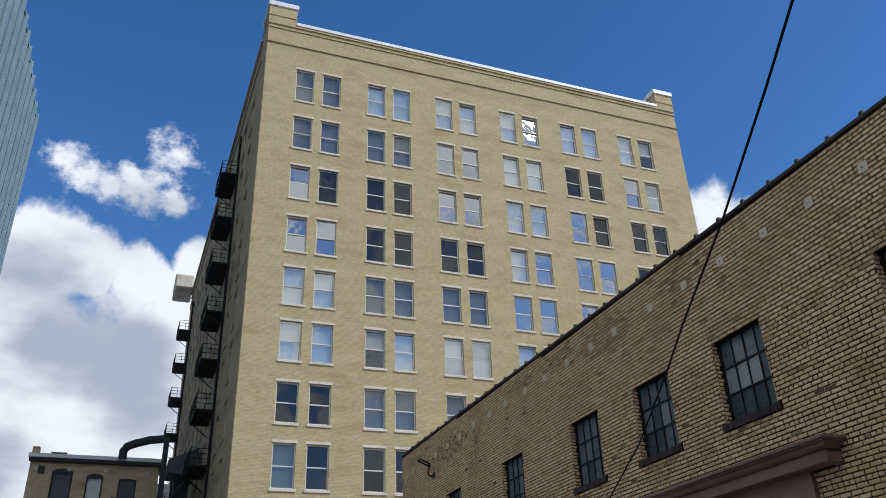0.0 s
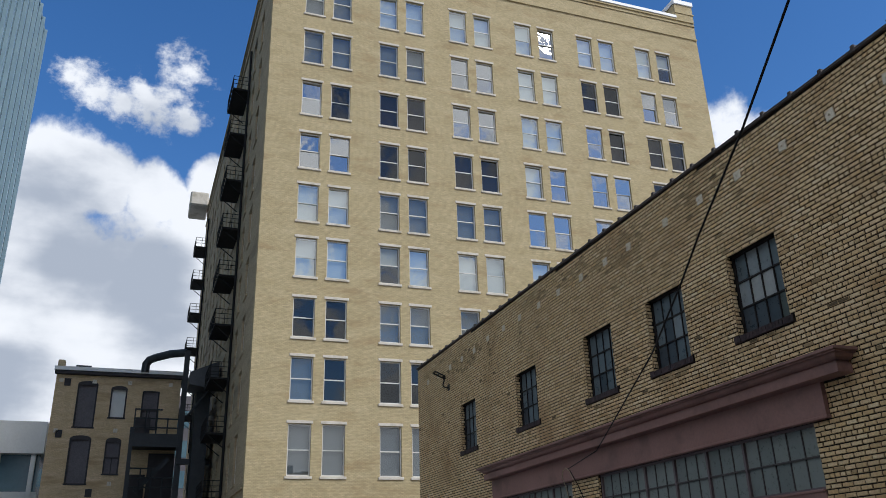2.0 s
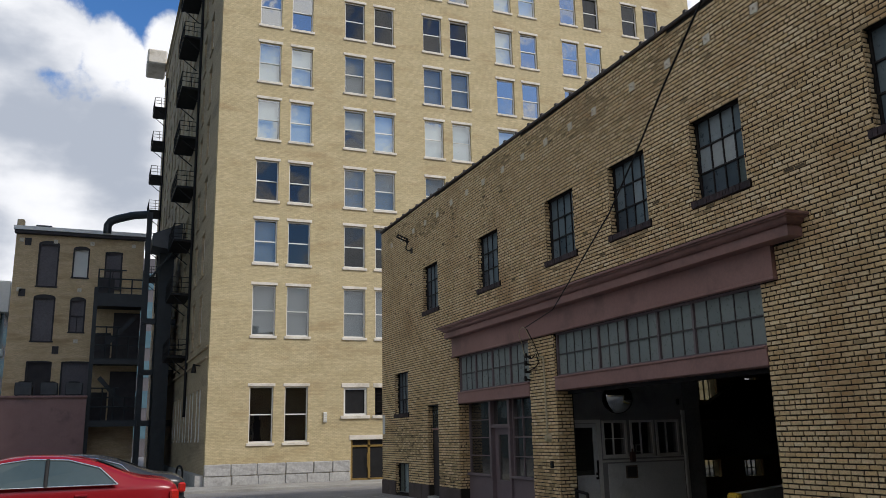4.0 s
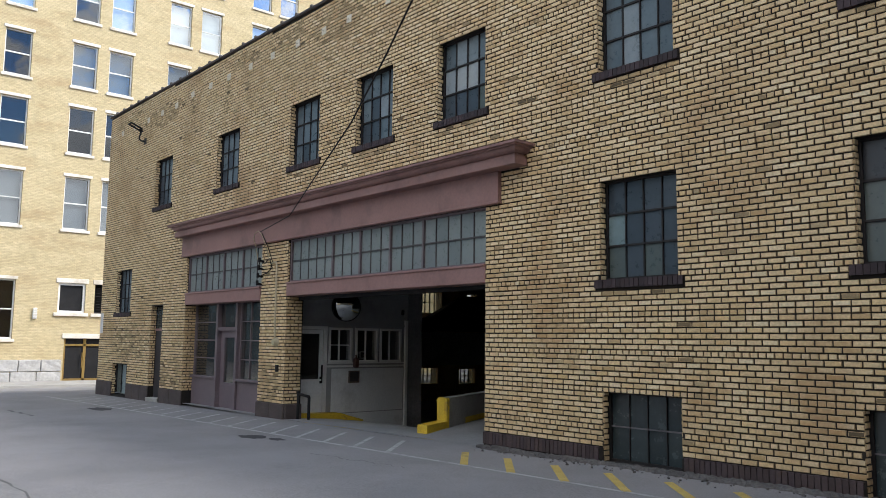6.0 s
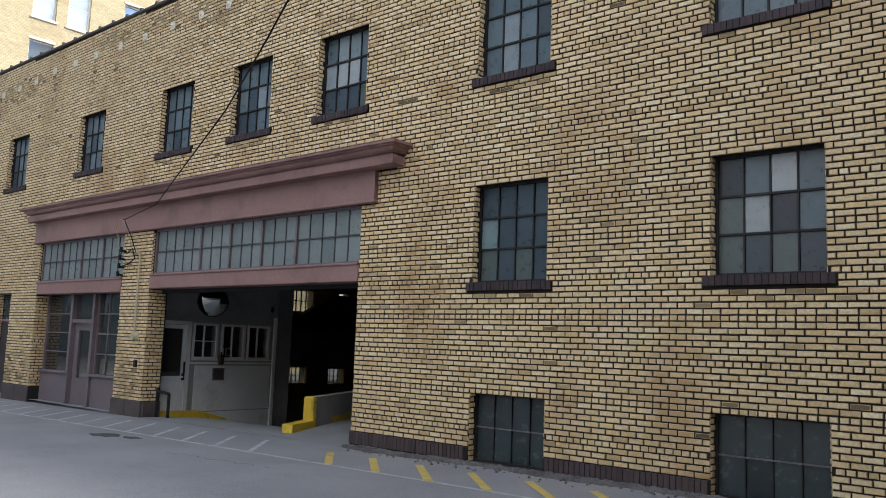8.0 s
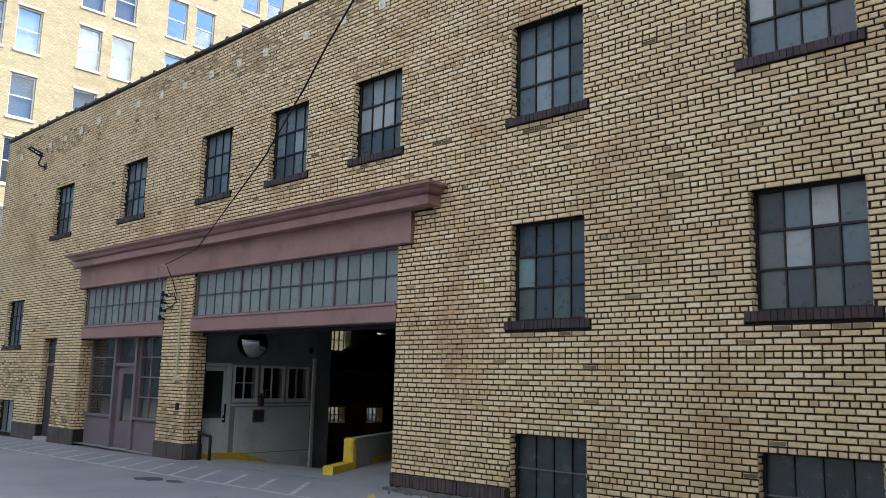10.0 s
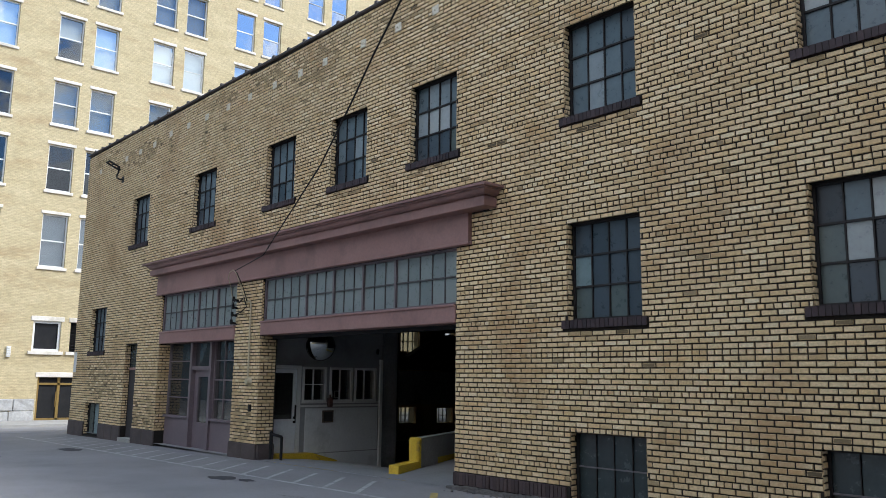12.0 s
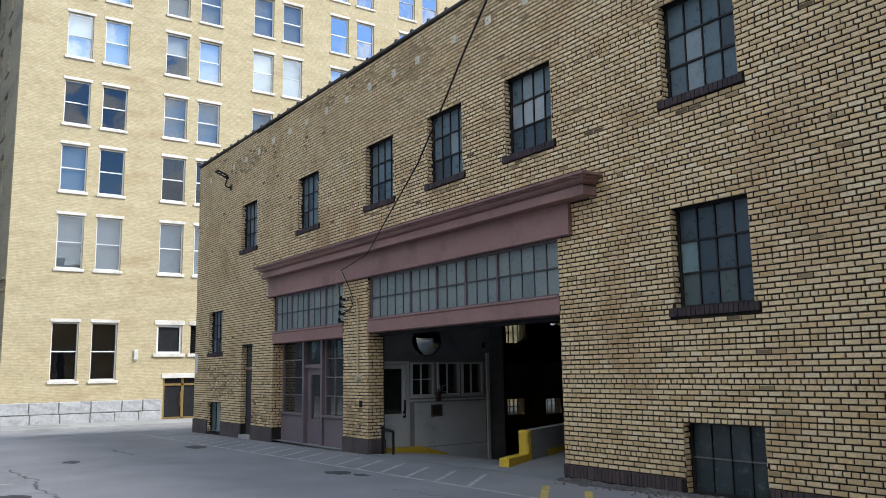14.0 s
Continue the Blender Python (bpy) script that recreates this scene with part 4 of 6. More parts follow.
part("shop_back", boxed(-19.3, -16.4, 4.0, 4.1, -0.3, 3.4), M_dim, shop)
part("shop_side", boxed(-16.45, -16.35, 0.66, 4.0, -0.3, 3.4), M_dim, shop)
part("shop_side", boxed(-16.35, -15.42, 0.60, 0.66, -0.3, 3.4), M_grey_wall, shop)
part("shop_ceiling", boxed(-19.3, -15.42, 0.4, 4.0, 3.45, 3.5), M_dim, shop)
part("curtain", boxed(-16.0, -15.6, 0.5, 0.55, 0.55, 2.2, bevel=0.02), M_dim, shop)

# garage interior
M_column = surface("stained_column_concrete", [(0.17, 0.173, 0.176), (0.23, 0.233, 0.235)], 0.85, 1.2, 20, 0.2, stain=(0.07, 0.07, 0.07), stain_scale=0.8)
# Darker copy of the office paint: overhead shade is put into the colour.
M_office_upper = surface("shaded_grey_wall_paint", [(0.27, 0.275, 0.28), (0.34, 0.345, 0.35)], 0.75, 0.9, 22, 0.08, speckle=0.08, stain=(0.2, 0.2, 0.2), stain_scale=0.9)
M_notice = surface("brown_notice_frame", [(0.09, 0.07, 0.055), (0.13, 0.1, 0.08)], 0.7, 3, 30, 0.1)
M_oxide = surface("dull_red_enamel", [(0.05, 0.02, 0.018), (0.075, 0.028, 0.024)], 0.5, 3, 30, 0.1)
M_garage_floor = surface("oily_garage_floor", [(0.19, 0.187, 0.184), (0.25, 0.246, 0.241)], 0.8, 1.0, 30, 0.2)
fall = [(0.0, 0.006), (0.6, -0.01), (1.2, -0.05), (2.0, -0.14), (3.4, -0.36), (5.0, -0.55), (9.0, -0.75), (25.5, -0.8)]
down_x = (-25.0, -14.75, -12.6, -10.55)
verts = [(x, y, ground_z(max(x, -14.7)) + dz) for y, dz in fall for x in down_x]
faces = [(4 * j + i, 4 * j + i + 1, 4 * j + i + 5, 4 * j + i + 4) for j in range(len(fall) - 1) for i in range(3)]
tagged(mesh_object("floor", verts, faces, M_garage_floor), "dim concrete garage floor falling inwards", "floor", kind="structure")
rise = [(0.0, 0.006), (1.2, 0.09), (9.0, 0.54)]
verts = [(x, y, ground_z(x) + dz) for y, dz in rise for x in (-10.55 - 0.36 * max(0.0, y - 1.0), -8.45)]
tagged(mesh_object("floor_ramp", verts, [(2 * j, 2 * j + 1, 2 * j + 3, 2 * j + 2) for j in range(2)], M_garage_floor), "worn concrete ramp rising inwards", "floor", kind="structure")
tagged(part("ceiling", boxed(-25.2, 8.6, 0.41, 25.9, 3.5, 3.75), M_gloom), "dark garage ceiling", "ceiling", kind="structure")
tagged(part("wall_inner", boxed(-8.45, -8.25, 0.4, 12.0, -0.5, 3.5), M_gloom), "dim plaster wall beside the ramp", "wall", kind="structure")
tagged(part("wall_inner", boxed(-15.1, -14.79, 3.49, 3.93, -1.2, 3.5, bevel=0.01), M_column), "dark square concrete column", "column", kind="structure")
# the office stands along the drive: in its own axes x faces the drive and y runs inwards
office = thing("garage_office", "pale grey attendant office with three windows and a door", "office", at=(-14.62, 0, 0))
office.rotation_euler = (0, 0, math.atan(0.05))
office_holes = [(1.30, 1.83, 1.0, 1.65), (2.02, 2.55, 1.0, 1.65), (2.71, 3.24, 1.0, 1.65), (0.45, 1.1, -0.25, 1.64)]
pierced("wall", 0.395, 3.4, -1.0, 3.5, office_holes, 0.12, lambda u, v, d: (-d, u, v), M_office_upper, office)
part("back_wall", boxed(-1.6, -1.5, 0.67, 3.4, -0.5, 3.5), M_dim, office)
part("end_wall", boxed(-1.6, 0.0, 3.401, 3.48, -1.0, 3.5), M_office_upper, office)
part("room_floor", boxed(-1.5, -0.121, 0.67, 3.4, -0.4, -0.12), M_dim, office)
part("panel", boxed(0.001, 0.02, 1.35, 3.36, -0.12, 0.82, bevel=0.006), M_grey_wall, office)
part("skirting", boxed(0.001, 0.012, 1.2, 3.38, -0.9, -0.14), M_grey_wall, office)
part("panel_rail", boxed(0.001, 0.03, 1.21, 3.38, 0.85, 0.89), M_white_trim, office)
part("window_board", boxed(0.001, 0.05, 1.24, 3.36, 0.925, 0.95, bevel=0.006), M_white_trim, office)
part("picture_rail", boxed(0.001, 0.04, 0.4, 3.38, 1.75, 1.79), M_office_upper, office)
part("corner_post", boxed(0.001, 0.05, 3.385, 3.475, -0.9, 1.9, bevel=0.008), M_white_trim, office, "pale corner post")
b = bmesh.new()
rod(b, (0.0, 3.3, 2.05), (0.12, 3.24, 2.08), 0.015), rod(b, (0.12, 3.24, 2.12), (0.16, 3.2, 2.03), 0.035)
part("spot_lamp", b, M_black, office, "small black spot lamp on a bracket")
for k, (a, c, z0, z1) in enumerate(office_holes[:3]):
    win = hung(new("window"), office)
    b = bmesh.new()
    for dims in ((a - 0.05, a, z0 - 0.05, z1 + 0.05), (c, c + 0.05, z0 - 0.05, z1 + 0.05), (a, c, z1, z1 + 0.05), (a, c, z0 - 0.05, z0)):
        box(b, 0.003, 0.03, dims[0], dims[1], dims[2], dims[3])
    part("frame", b, M_white_trim, win)
    b = box(bmesh.new(), -0.06, -0.02, (a + c) / 2 - 0.01, (a + c) / 2 + 0.01, z0, z1)
    if k == 0:
        box(b, -0.055, -0.025, a, c, (z0 + z1) / 2 - 0.01, (z0 + z1) / 2 + 0.01)
    part("glazing_bar", b, M_white_trim, win)
    hung(mesh_object("pane", [(-0.05, a, z0), (-0.05, c, z0), (-0.05, c, z1), (-0.05, a, z1)], [(0, 1, 2, 3)], M_shop_glass), win)
odoor = hung(new("office_door"), office, "white half-glazed office door")
b = bmesh.new()
for dims in ((0.45, 0.53, -0.2, 1.64), (1.03, 1.1, -0.2, 1.64), (0.53, 1.03, 1.56, 1.64), (0.53, 1.03, -0.2, 0.6)):
    box(b, -0.03, 0.02, dims[0], dims[1], dims[2], dims[3])
part("door_leaf", b, M_grey_wall, odoor)
part("door_ledge", boxed(0.021, 0.05, 0.53, 1.06, 0.57, 0.61), M_white_trim, odoor)
hung(mesh_object("pane", [(-0.005, 0.53, 0.6), (-0.005, 1.03, 0.6), (-0.005, 1.03, 1.56), (-0.005, 0.53, 1.56)], [(0, 1, 2, 3)], M_shop_glass), odoor)
part("door_frame", boxed(0.002, 0.04, 1.11, 1.2, -0.3, 1.72), M_white_trim, odoor)
part("door_head", boxed(0.002, 0.04, 0.4, 1.11, 1.65, 1.72), M_white_trim, odoor)
b = rod(bmesh.new(), (0.06, 1.065, 0.66), (0.06, 1.065, 0.9), 0.02)
box(b, 0.021, 0.045, 1.03, 1.1, 0.52, 0.66, bevel=0.008)
part("handle", b, M_black, odoor)
part("wall_notice", boxed(0.022, 0.045, 1.79, 2.08, 0.51, 0.77), M_notice, office, "small framed notice on the office wall")
part("notice_sheet", boxed(0.046, 0.05, 1.82, 2.05, 0.54, 0.74), M_board, office)
b = boxed(0.036, 0.11, 1.89, 2.02, 0.84, 1.05, bevel=0.02)
rod(b, (0.07, 1.955, 1.05), (0.07, 1.955, 1.11), 0.02)
part("call_box", b, M_oxide, office, "small dull red call box under the window")
desk_fan = thing("ticket_box", "two pale square dials behind the office window", "equipment", at=(-14.95, 2.1, 0.99))
desk_fan.rotation_euler = (0, 0, math.atan(0.05))
part("case", boxed(-0.15, -0.05, -0.05, 0.4, 0, 0.22, bevel=0.02), M_board, desk_fan)
for sy in (0.06, 0.27):
    frame_ = bmesh.new()
    for dims in ((-0.08, -0.055, 0.03, 0.2), (0.055, 0.08, 0.03, 0.2), (-0.055, 0.055, 0.175, 0.2), (-0.055, 0.055, 0.03, 0.055)):
        box(frame_, -0.045, -0.02, sy + dims[0], sy + dims[1], dims[2], dims[3])
    part("dial", frame_, M_white_wall, desk_fan)

mirror = thing("convex_mirror", "round convex traffic mirror above the office", "mirror", at=(-14.3, 1.43, 2.13))
m_mirror = bpy.data.materials.new("convex_mirror_face")
m_mirror.use_nodes = True
m_mirror.node_tree.nodes["Principled BSDF"].inputs["Metallic"].default_value = 1.0
m_mirror.node_tree.nodes["Principled BSDF"].inputs["Roughness"].default_value = 0.06
m_mirror.node_tree.nodes["Principled BSDF"].inputs["Base Color"].default_value = (0.3, 0.32, 0.32, 1)
b = bmesh.new()
rings = []
for k in range(1, 9):
    a = 0.52 * k / 8
    rings.append([b.verts.new((0.58 * math.sin(a) * math.cos(2 * math.pi * n / 32), 0.48 - 0.58 * math.cos(a), 0.58 * math.sin(a) * math.sin(2 * math.pi * n / 32))) for n in range(32)])
tip = b.verts.new((0, -0.10, 0))
for n in range(32):
    b.faces.new((tip, rings[0][n], rings[0][(n + 1) % 32]))
    for lo, hi in zip(rings, rings[1:]):
        b.faces.new((lo[n], hi[n], hi[(n + 1) % 32], lo[(n + 1) % 32]))
face = part("mirror_face", b, m_mirror, mirror)
face.rotation_euler = (radians(10), 0, radians(52))
for p in face.data.polygons:
    p.use_smooth = True
b = bmesh.new()
bmesh.ops.create_cone(b, cap_ends=True, segments=32, radius1=0.315, radius2=0.30, depth=0.05, matrix=pose(0, 0.012, 0, 90, 0, 0))
ring = part("rim", b, M_black, mirror)
ring.rotation_euler = (radians(10), 0, radians(52))
part("bracket", rod(bmesh.new(), (-0.02, 0.02, 0), (-0.38, 0.1, 0.05), 0.02), M_black, mirror)

curb = thing("yellow_kerb", "chipped yellow kerb below the office", "kerb", at=(0, 0, 0))
kerb_side = [(0.4, -0.6), (2.0, -0.6), (2.0, -0.26), (1.4, -0.09), (0.4, -0.07)]
part("kerb_stone", mesh_prism(kerb_side, -14.64, -14.38), M_yellow, curb)
ramp_wall = thing("ramp_barrier", "concrete ramp barrier with a yellow end", "barrier")
bar = mesh_object("barrier_wall", [(-10.62, 1.0, -0.2), (-10.42, 1.0, -0.2), (-10.42, 1.0, 0.47), (-10.62, 1.0, 0.47), (-12.6, 6.5, 0.0), (-12.4, 6.5, 0.0), (-12.4, 6.5, 0.6), (-12.6, 6.5, 0.6)],
                  [(0, 1, 2, 3), (5, 4, 7, 6), (1, 5, 6, 2), (4, 0, 3, 7), (3, 2, 6, 7)], M_concrete)
hung(bar, ramp_wall)
part("barrier_end", boxed(-10.66, -10.41, 0.90, 1.02, -0.2, 0.475, bevel=0.03), M_yellow, ramp_wall)
foot = mesh_object("barrier_foot", [(-10.42, 0.3, -0.2), (-10.2, 0.33, -0.2), (-10.2, 0.33, 0.06), (-10.42, 0.3, 0.06), (-12.0, 5.0, 0.0), (-11.8, 5.0, 0.0), (-11.8, 5.0, 0.24), (-12.0, 5.0, 0.24)],
                   [(0, 1, 2, 3), (5, 4, 7, 6), (1, 5, 6, 2), (4, 0, 3, 7), (3, 2, 6, 7)], M_yellow)
hung(foot, ramp_wall)
post_rail = thing("bollard_rail", "low black pipe rail beside the pier", "rail", at=(-14.25, 0.3, -0.15))
b = bmesh.new()
rod(b, (0, 0, 0), (0, 0, 0.55), 0.03), rod(b, (0.25, 0.1, 0), (0.25, 0.1, 0.45), 0.03), rod(b, (0, 0, 0.5), (0.25, 0.1, 0.45), 0.03)
part("pipe", b, M_black, post_rail)

# pier conduit, meter and cable
conduit = path_tube("conduit", [(-14.95, -0.05, 3.0), (-14.72, -0.05, 3.02), (-14.68, -0.05, 2.95), (-14.66, -0.05, 1.42)], 0.02, M_pipe)
tagged(conduit, "cream painted conduit down the brick pier", "conduit")
bell = thing("alarm_bell", "cream painted round alarm bell on the pier", "bell", at=(-14.66, 0, 1.38))
b = bmesh.new()
bmesh.ops.create_cone(b, cap_ends=True, segments=20, radius1=0.10, radius2=0.06, depth=0.09, matrix=pose(0, -0.05, 0, 90, 0, 0))
part("gong", b, M_pipe, bell)
tagged(part("switch_box", boxed(-14.62, -14.54, -0.05, 0.0, 0.78, 0.92, bevel=0.008), M_black), "small black switch on the pier", "switch")
wires = thing("service_entrance", "tangle of insulators and looped service wires", "wires", at=(-15.0, 0, 3.0))
for k in range(4):
    b = rod(bmesh.new(), (-0.35 + 0.02 * k, -0.02, -0.42 + 0.16 * k), (-0.33 + 0.02 * k, -0.14, -0.40 + 0.16 * k), 0.022)
    rod(b, (-0.33 + 0.02 * k, -0.14, -0.44 + 0.16 * k), (-0.33 + 0.02 * k, -0.14, -0.34 + 0.16 * k), 0.03)
    part("insulator", b, M_black, wires)
path_tube("wire_loop", [(-0.33, -0.14, 0.1), (-0.32, -0.2, 0.35), (-0.25, -0.3, 0.52), (-0.12, -0.34, 0.62), (0.05, -0.36, 0.66), (0.16, -0.34, 0.58), (0.14, -0.2, 0.3), (0.1, -0.1, 0.05)], 0.008, M_pipe, wires)
path_tube("wire_loop", [(-0.3, -0.14, -0.05), (-0.15, -0.18, 0.05), (0.0, -0.15, 0.0), (0.1, -0.1, 0.1), (0.22, -0.1, -0.1), (0.05, -0.12, -0.2), (-0.2, -0.14, -0.25)], 0.012, M_black, wires)
path_tube("wire_loop", [(0.18, -0.34, 0.6), (0.22, -0.2, 0.3), (0.2, -0.08, 0.02)], 0.009, M_black, wires)
pts = [(-14.85, -0.36, 3.63), (-12.47, -1.05, 3.63), (-10.15, -2.06, 3.71), (-7.2, -3.31, 3.86), (-5.6, -4.01, 4.06), (-4.92, -4.29, 4.21), (-3.66, -4.79, 4.45), (-2.64, -5.18, 4.75), (-1.15, -5.75, 5.26), (2.45, -7.11, 6.38)]
tagged(path_tube("overhead_cable", pts, 0.009, M_black), "twisted black overhead service cable", "cable")
lamp = thing("flood_light", "black bracket flood lamp on the brick wall", "lamp", at=(-22.6, 0, 7.0))
part("wall_plate", boxed(-0.07, 0.07, -0.02, 0.0, -0.09, 0.09), M_steel, lamp)
path_tube("arm", [(0, 0, 0), (0, -0.1, -0.01), (0, -0.18, 0.02), (0, -0.19, 0.09), (0, -0.15, 0.2), (0, -0.14, 0.27)], 0.022, M_black, lamp)
part("knuckle", rod(bmesh.new(), (0, -0.12, 0.24), (0, -0.19, 0.34), 0.05), M_black, lamp)
b = bmesh.new()
for s in (-0.11, 0.11):
    rod(b, (s, -0.17, 0.32), (s, -0.46, 0.44), 0.026)
rod(b, (-0.11, -0.17, 0.32), (0.11, -0.17, 0.32), 0.026), rod(b, (-0.11, -0.33, 0.385), (0.11, -0.33, 0.385), 0.018), rod(b, (-0.11, -0.46, 0.44), (0.11, -0.46, 0.44), 0.026)
part("cradle", b, M_black, lamp)
tagged(part("wall_sign", boxed(-25.5, -25.3, -0.02, -0.004, 1.55, 2.15), M_white_trim), "small pale sign at the wall's corner", "sign")

# ---- office tower ----
tower = thing("office_tower", "nine-storey buff brick office tower with paired sash windows", "building")
TX, TL, TR = -40.0, -3.95, 26.7
LINTEL = [36.08, 32.45, 28.9, 25.45, 22.2, 19.0, 15.62, 12.47, 9.1]
HIGH = [2.68, 2.56, 2.5, 2.5, 2.48, 2.48, 2.42, 2.52, 2.8]
COLS = [-2.12 + 4.64 * k for k in range(6)]
HEAD, SILL = 0.15, 0.14


def tower_openings():
    rows = []
    for zt, hgt in zip(LINTEL, HIGH):
        for c in COLS:
            for s in (0.0, 1.7):
                rows.append((c + s + 0.12, c + s + 1.27, zt - hgt + SILL, zt - HEAD))
    return rows


t_holes = tower_openings()
ground_holes = [(-2.0, -0.85, 1.17 + SILL, 4.12 - HEAD), (-0.3, 0.85, 1.17 + SILL, 4.12 - HEAD), (2.66, 3.88, 2.37 + SILL, 4.12 - HEAD), (4.3, 5.4, 2.37 + SILL, 4.12 - HEAD), (3.05, 4.95, -0.75, 1.35)]
pierced("wall", TL, TR, -1.2, 39.4, t_holes + ground_holes, 0.45, lambda u, v, d: (TX - d, u, v), M_tower, tower)
SIDE_A, SIDE_B = Vector((TX, TL, 0)), Vector((-84.0, -4.65, 0))
SIDE_DIR = (SIDE_B - SIDE_A).normalized()
SIDE_OUT = Vector((SIDE_DIR.y, -SIDE_DIR.x, 0))
if SIDE_OUT.y > 0:
    SIDE_OUT = -SIDE_OUT
SIDE_LEN = (SIDE_B - SIDE_A).length


def spot_side(u, v, d):
    p = SIDE_A + SIDE_DIR * u - SIDE_OUT * d
    return (p.x, p.y, v)


side_holes = []
for zt, hgt in zip(LINTEL, HIGH):
    for k in range(13):
        u = 3.6 + 3.1 * k
        side_holes.append((u, u + 1.15, zt - hgt + SILL, zt - HEAD))
for k in range(5):
    u = 2.6 + 3.1 * k
    side_holes += [(u, u + 0.95, 1.4, 4.0), (u + 1.3, u + 2.25, 1.4, 4.0)]
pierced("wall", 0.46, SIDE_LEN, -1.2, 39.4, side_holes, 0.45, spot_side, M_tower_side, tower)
b = bmesh.new()
box(b, -84, TX - 0.46, TL + 0.6, TR - 0.2, 38.9, 39.2)
part("roof", b, M_dim, tower)
part("wall", boxed(-84.0, -83.6, -4.1, TR, -1, 39.3), M_tower, tower)
part("wall", boxed(-83.6, TX - 0.46, TR - 0.4, TR, -1, 39.3), M_tower, tower)
# one dark panel stands in for the unlit rooms behind the glass
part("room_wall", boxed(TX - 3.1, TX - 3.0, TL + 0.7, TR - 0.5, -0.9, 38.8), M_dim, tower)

# sash window built once, then repeated; local origin at its lower left corner, facing +x
protos = {}


def sash_window(height, kind):
    """A double-hung window 1.15 m wide: white frame, meeting rail, two panes, stone head and sill; kind says what hangs inside."""
    key = (round(height, 2), kind)
    if key in protos:
        return protos[key]
    win = new("window")
    tagged(win, {"g": "white double-hung sash window", "b": "white sash window with a lowered pale blind", "h": "white sash window with a half-lowered blind", "d": "white sash window onto a dark room", "w": "white sash window with a pale sheet for curtains and cloud reflections", "m": "white sash window with drawn muddy curtains", "k": "white sash window with a grey blind", "s": "sash window with brick head and sill"}[kind])
    w, f = 1.15, 0.06
    bm_ = bmesh.new()
    box(bm_, -0.20, -0.12, 0, f, 0, height), box(bm_, -0.20, -0.12, w - f, w, 0, height)
    box(bm_, -0.20, -0.12, f, w - f, height - f, height), box(bm_, -0.20, -0.12, f, w - f, 0, f * 1.3)
    box(bm_, -0.19, -0.13, f, w - f, height / 2 - 0.03, height / 2 + 0.03)
    part("frame", bm_, M_sash, win)
    for n, (lo, hi, dx) in enumerate(((f, height / 2, -0.165), (height / 2, height - f, -0.15))):
        tilt = 0.006 if n else -0.004
        hung(mesh_object("pane", [(dx, f, lo), (dx, w - f, lo), (dx + tilt, w - f, hi), (dx + tilt, f, hi)], [(0, 1, 2, 3)], {"d": M_open_glass, "m": M_open_glass, "g": M_window_glass, "s": M_open_glass, "k": M_dull_glass, "h": M_dull_glass}.get(kind, M_lined_glass)), win)
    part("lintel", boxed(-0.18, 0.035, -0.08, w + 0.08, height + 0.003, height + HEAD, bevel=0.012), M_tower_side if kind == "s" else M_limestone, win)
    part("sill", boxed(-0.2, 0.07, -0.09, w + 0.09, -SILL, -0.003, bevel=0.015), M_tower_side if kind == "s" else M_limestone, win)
    # For w the pale sheet also paints in cloud mirrored by the panes.
    if kind in "bhwmk":
        lo = {"b": 0.1, "h": height * 0.5, "w": 0.06, "m": 0.06, "k": 0.06}[kind]
        part("curtain" if kind in "wm" else "blind", boxed(-0.30, -0.28, f, w - f, lo, height - f), {"m": M_muddy, "k": M_grey_blind}.get(kind, M_blind), win)
    # A dark sheet behind the panes stands in for the room's darkness.
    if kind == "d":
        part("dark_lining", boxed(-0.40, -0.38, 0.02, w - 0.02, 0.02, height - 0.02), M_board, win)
    protos[key] = win
    return win


used = set()
pane_rng = random.Random(21)


def place_window(height, kind, m):
    win = sash_window(height, kind)
    if win.name in used:
        win = copy_thing(win, m)
    else:
        used.add(win.name)
        win.matrix_basis = m
    win.parent = tower
    for ob in win.children:
        if ob.name.startswith("pane"):
            ob.rotation_euler = (0, radians(pane_rng.uniform(-1.5, 1.5)), radians(pane_rng.uniform(-1.3, 1.3)))
    return win


# what hangs in each window: g glass, b blind, h half blind, d dark, w curtains and pale sheets standing in for cloud
# reflections; top storey first
LOOK = ["kkwwwwwgwwwh", "kkkkggwwddgg", "gdmmggwwgmmm", "ggddmmwgggmm", "wwkkkkggggww", "bbhbbbbbhhgg", "ddkkkkgghhgg", "kdddgghhgggg", "kkkkkkkghhgg"]
for r, (zt, hgt) in enumerate(zip(LINTEL, HIGH)):
    for k, c in enumerate(COLS):
        for s in (0, 1):
            place_window(hgt - HEAD - SILL, LOOK[r][2 * k + s], Matrix.Translation((TX, c + 1.7 * s + 0.12, zt - hgt + SILL)))
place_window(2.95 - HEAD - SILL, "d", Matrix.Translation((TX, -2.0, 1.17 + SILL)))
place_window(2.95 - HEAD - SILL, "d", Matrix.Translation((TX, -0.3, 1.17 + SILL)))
side_turn = Matrix.Rotation(math.atan2(SIDE_OUT.y, SIDE_OUT.x), 4, "Z")
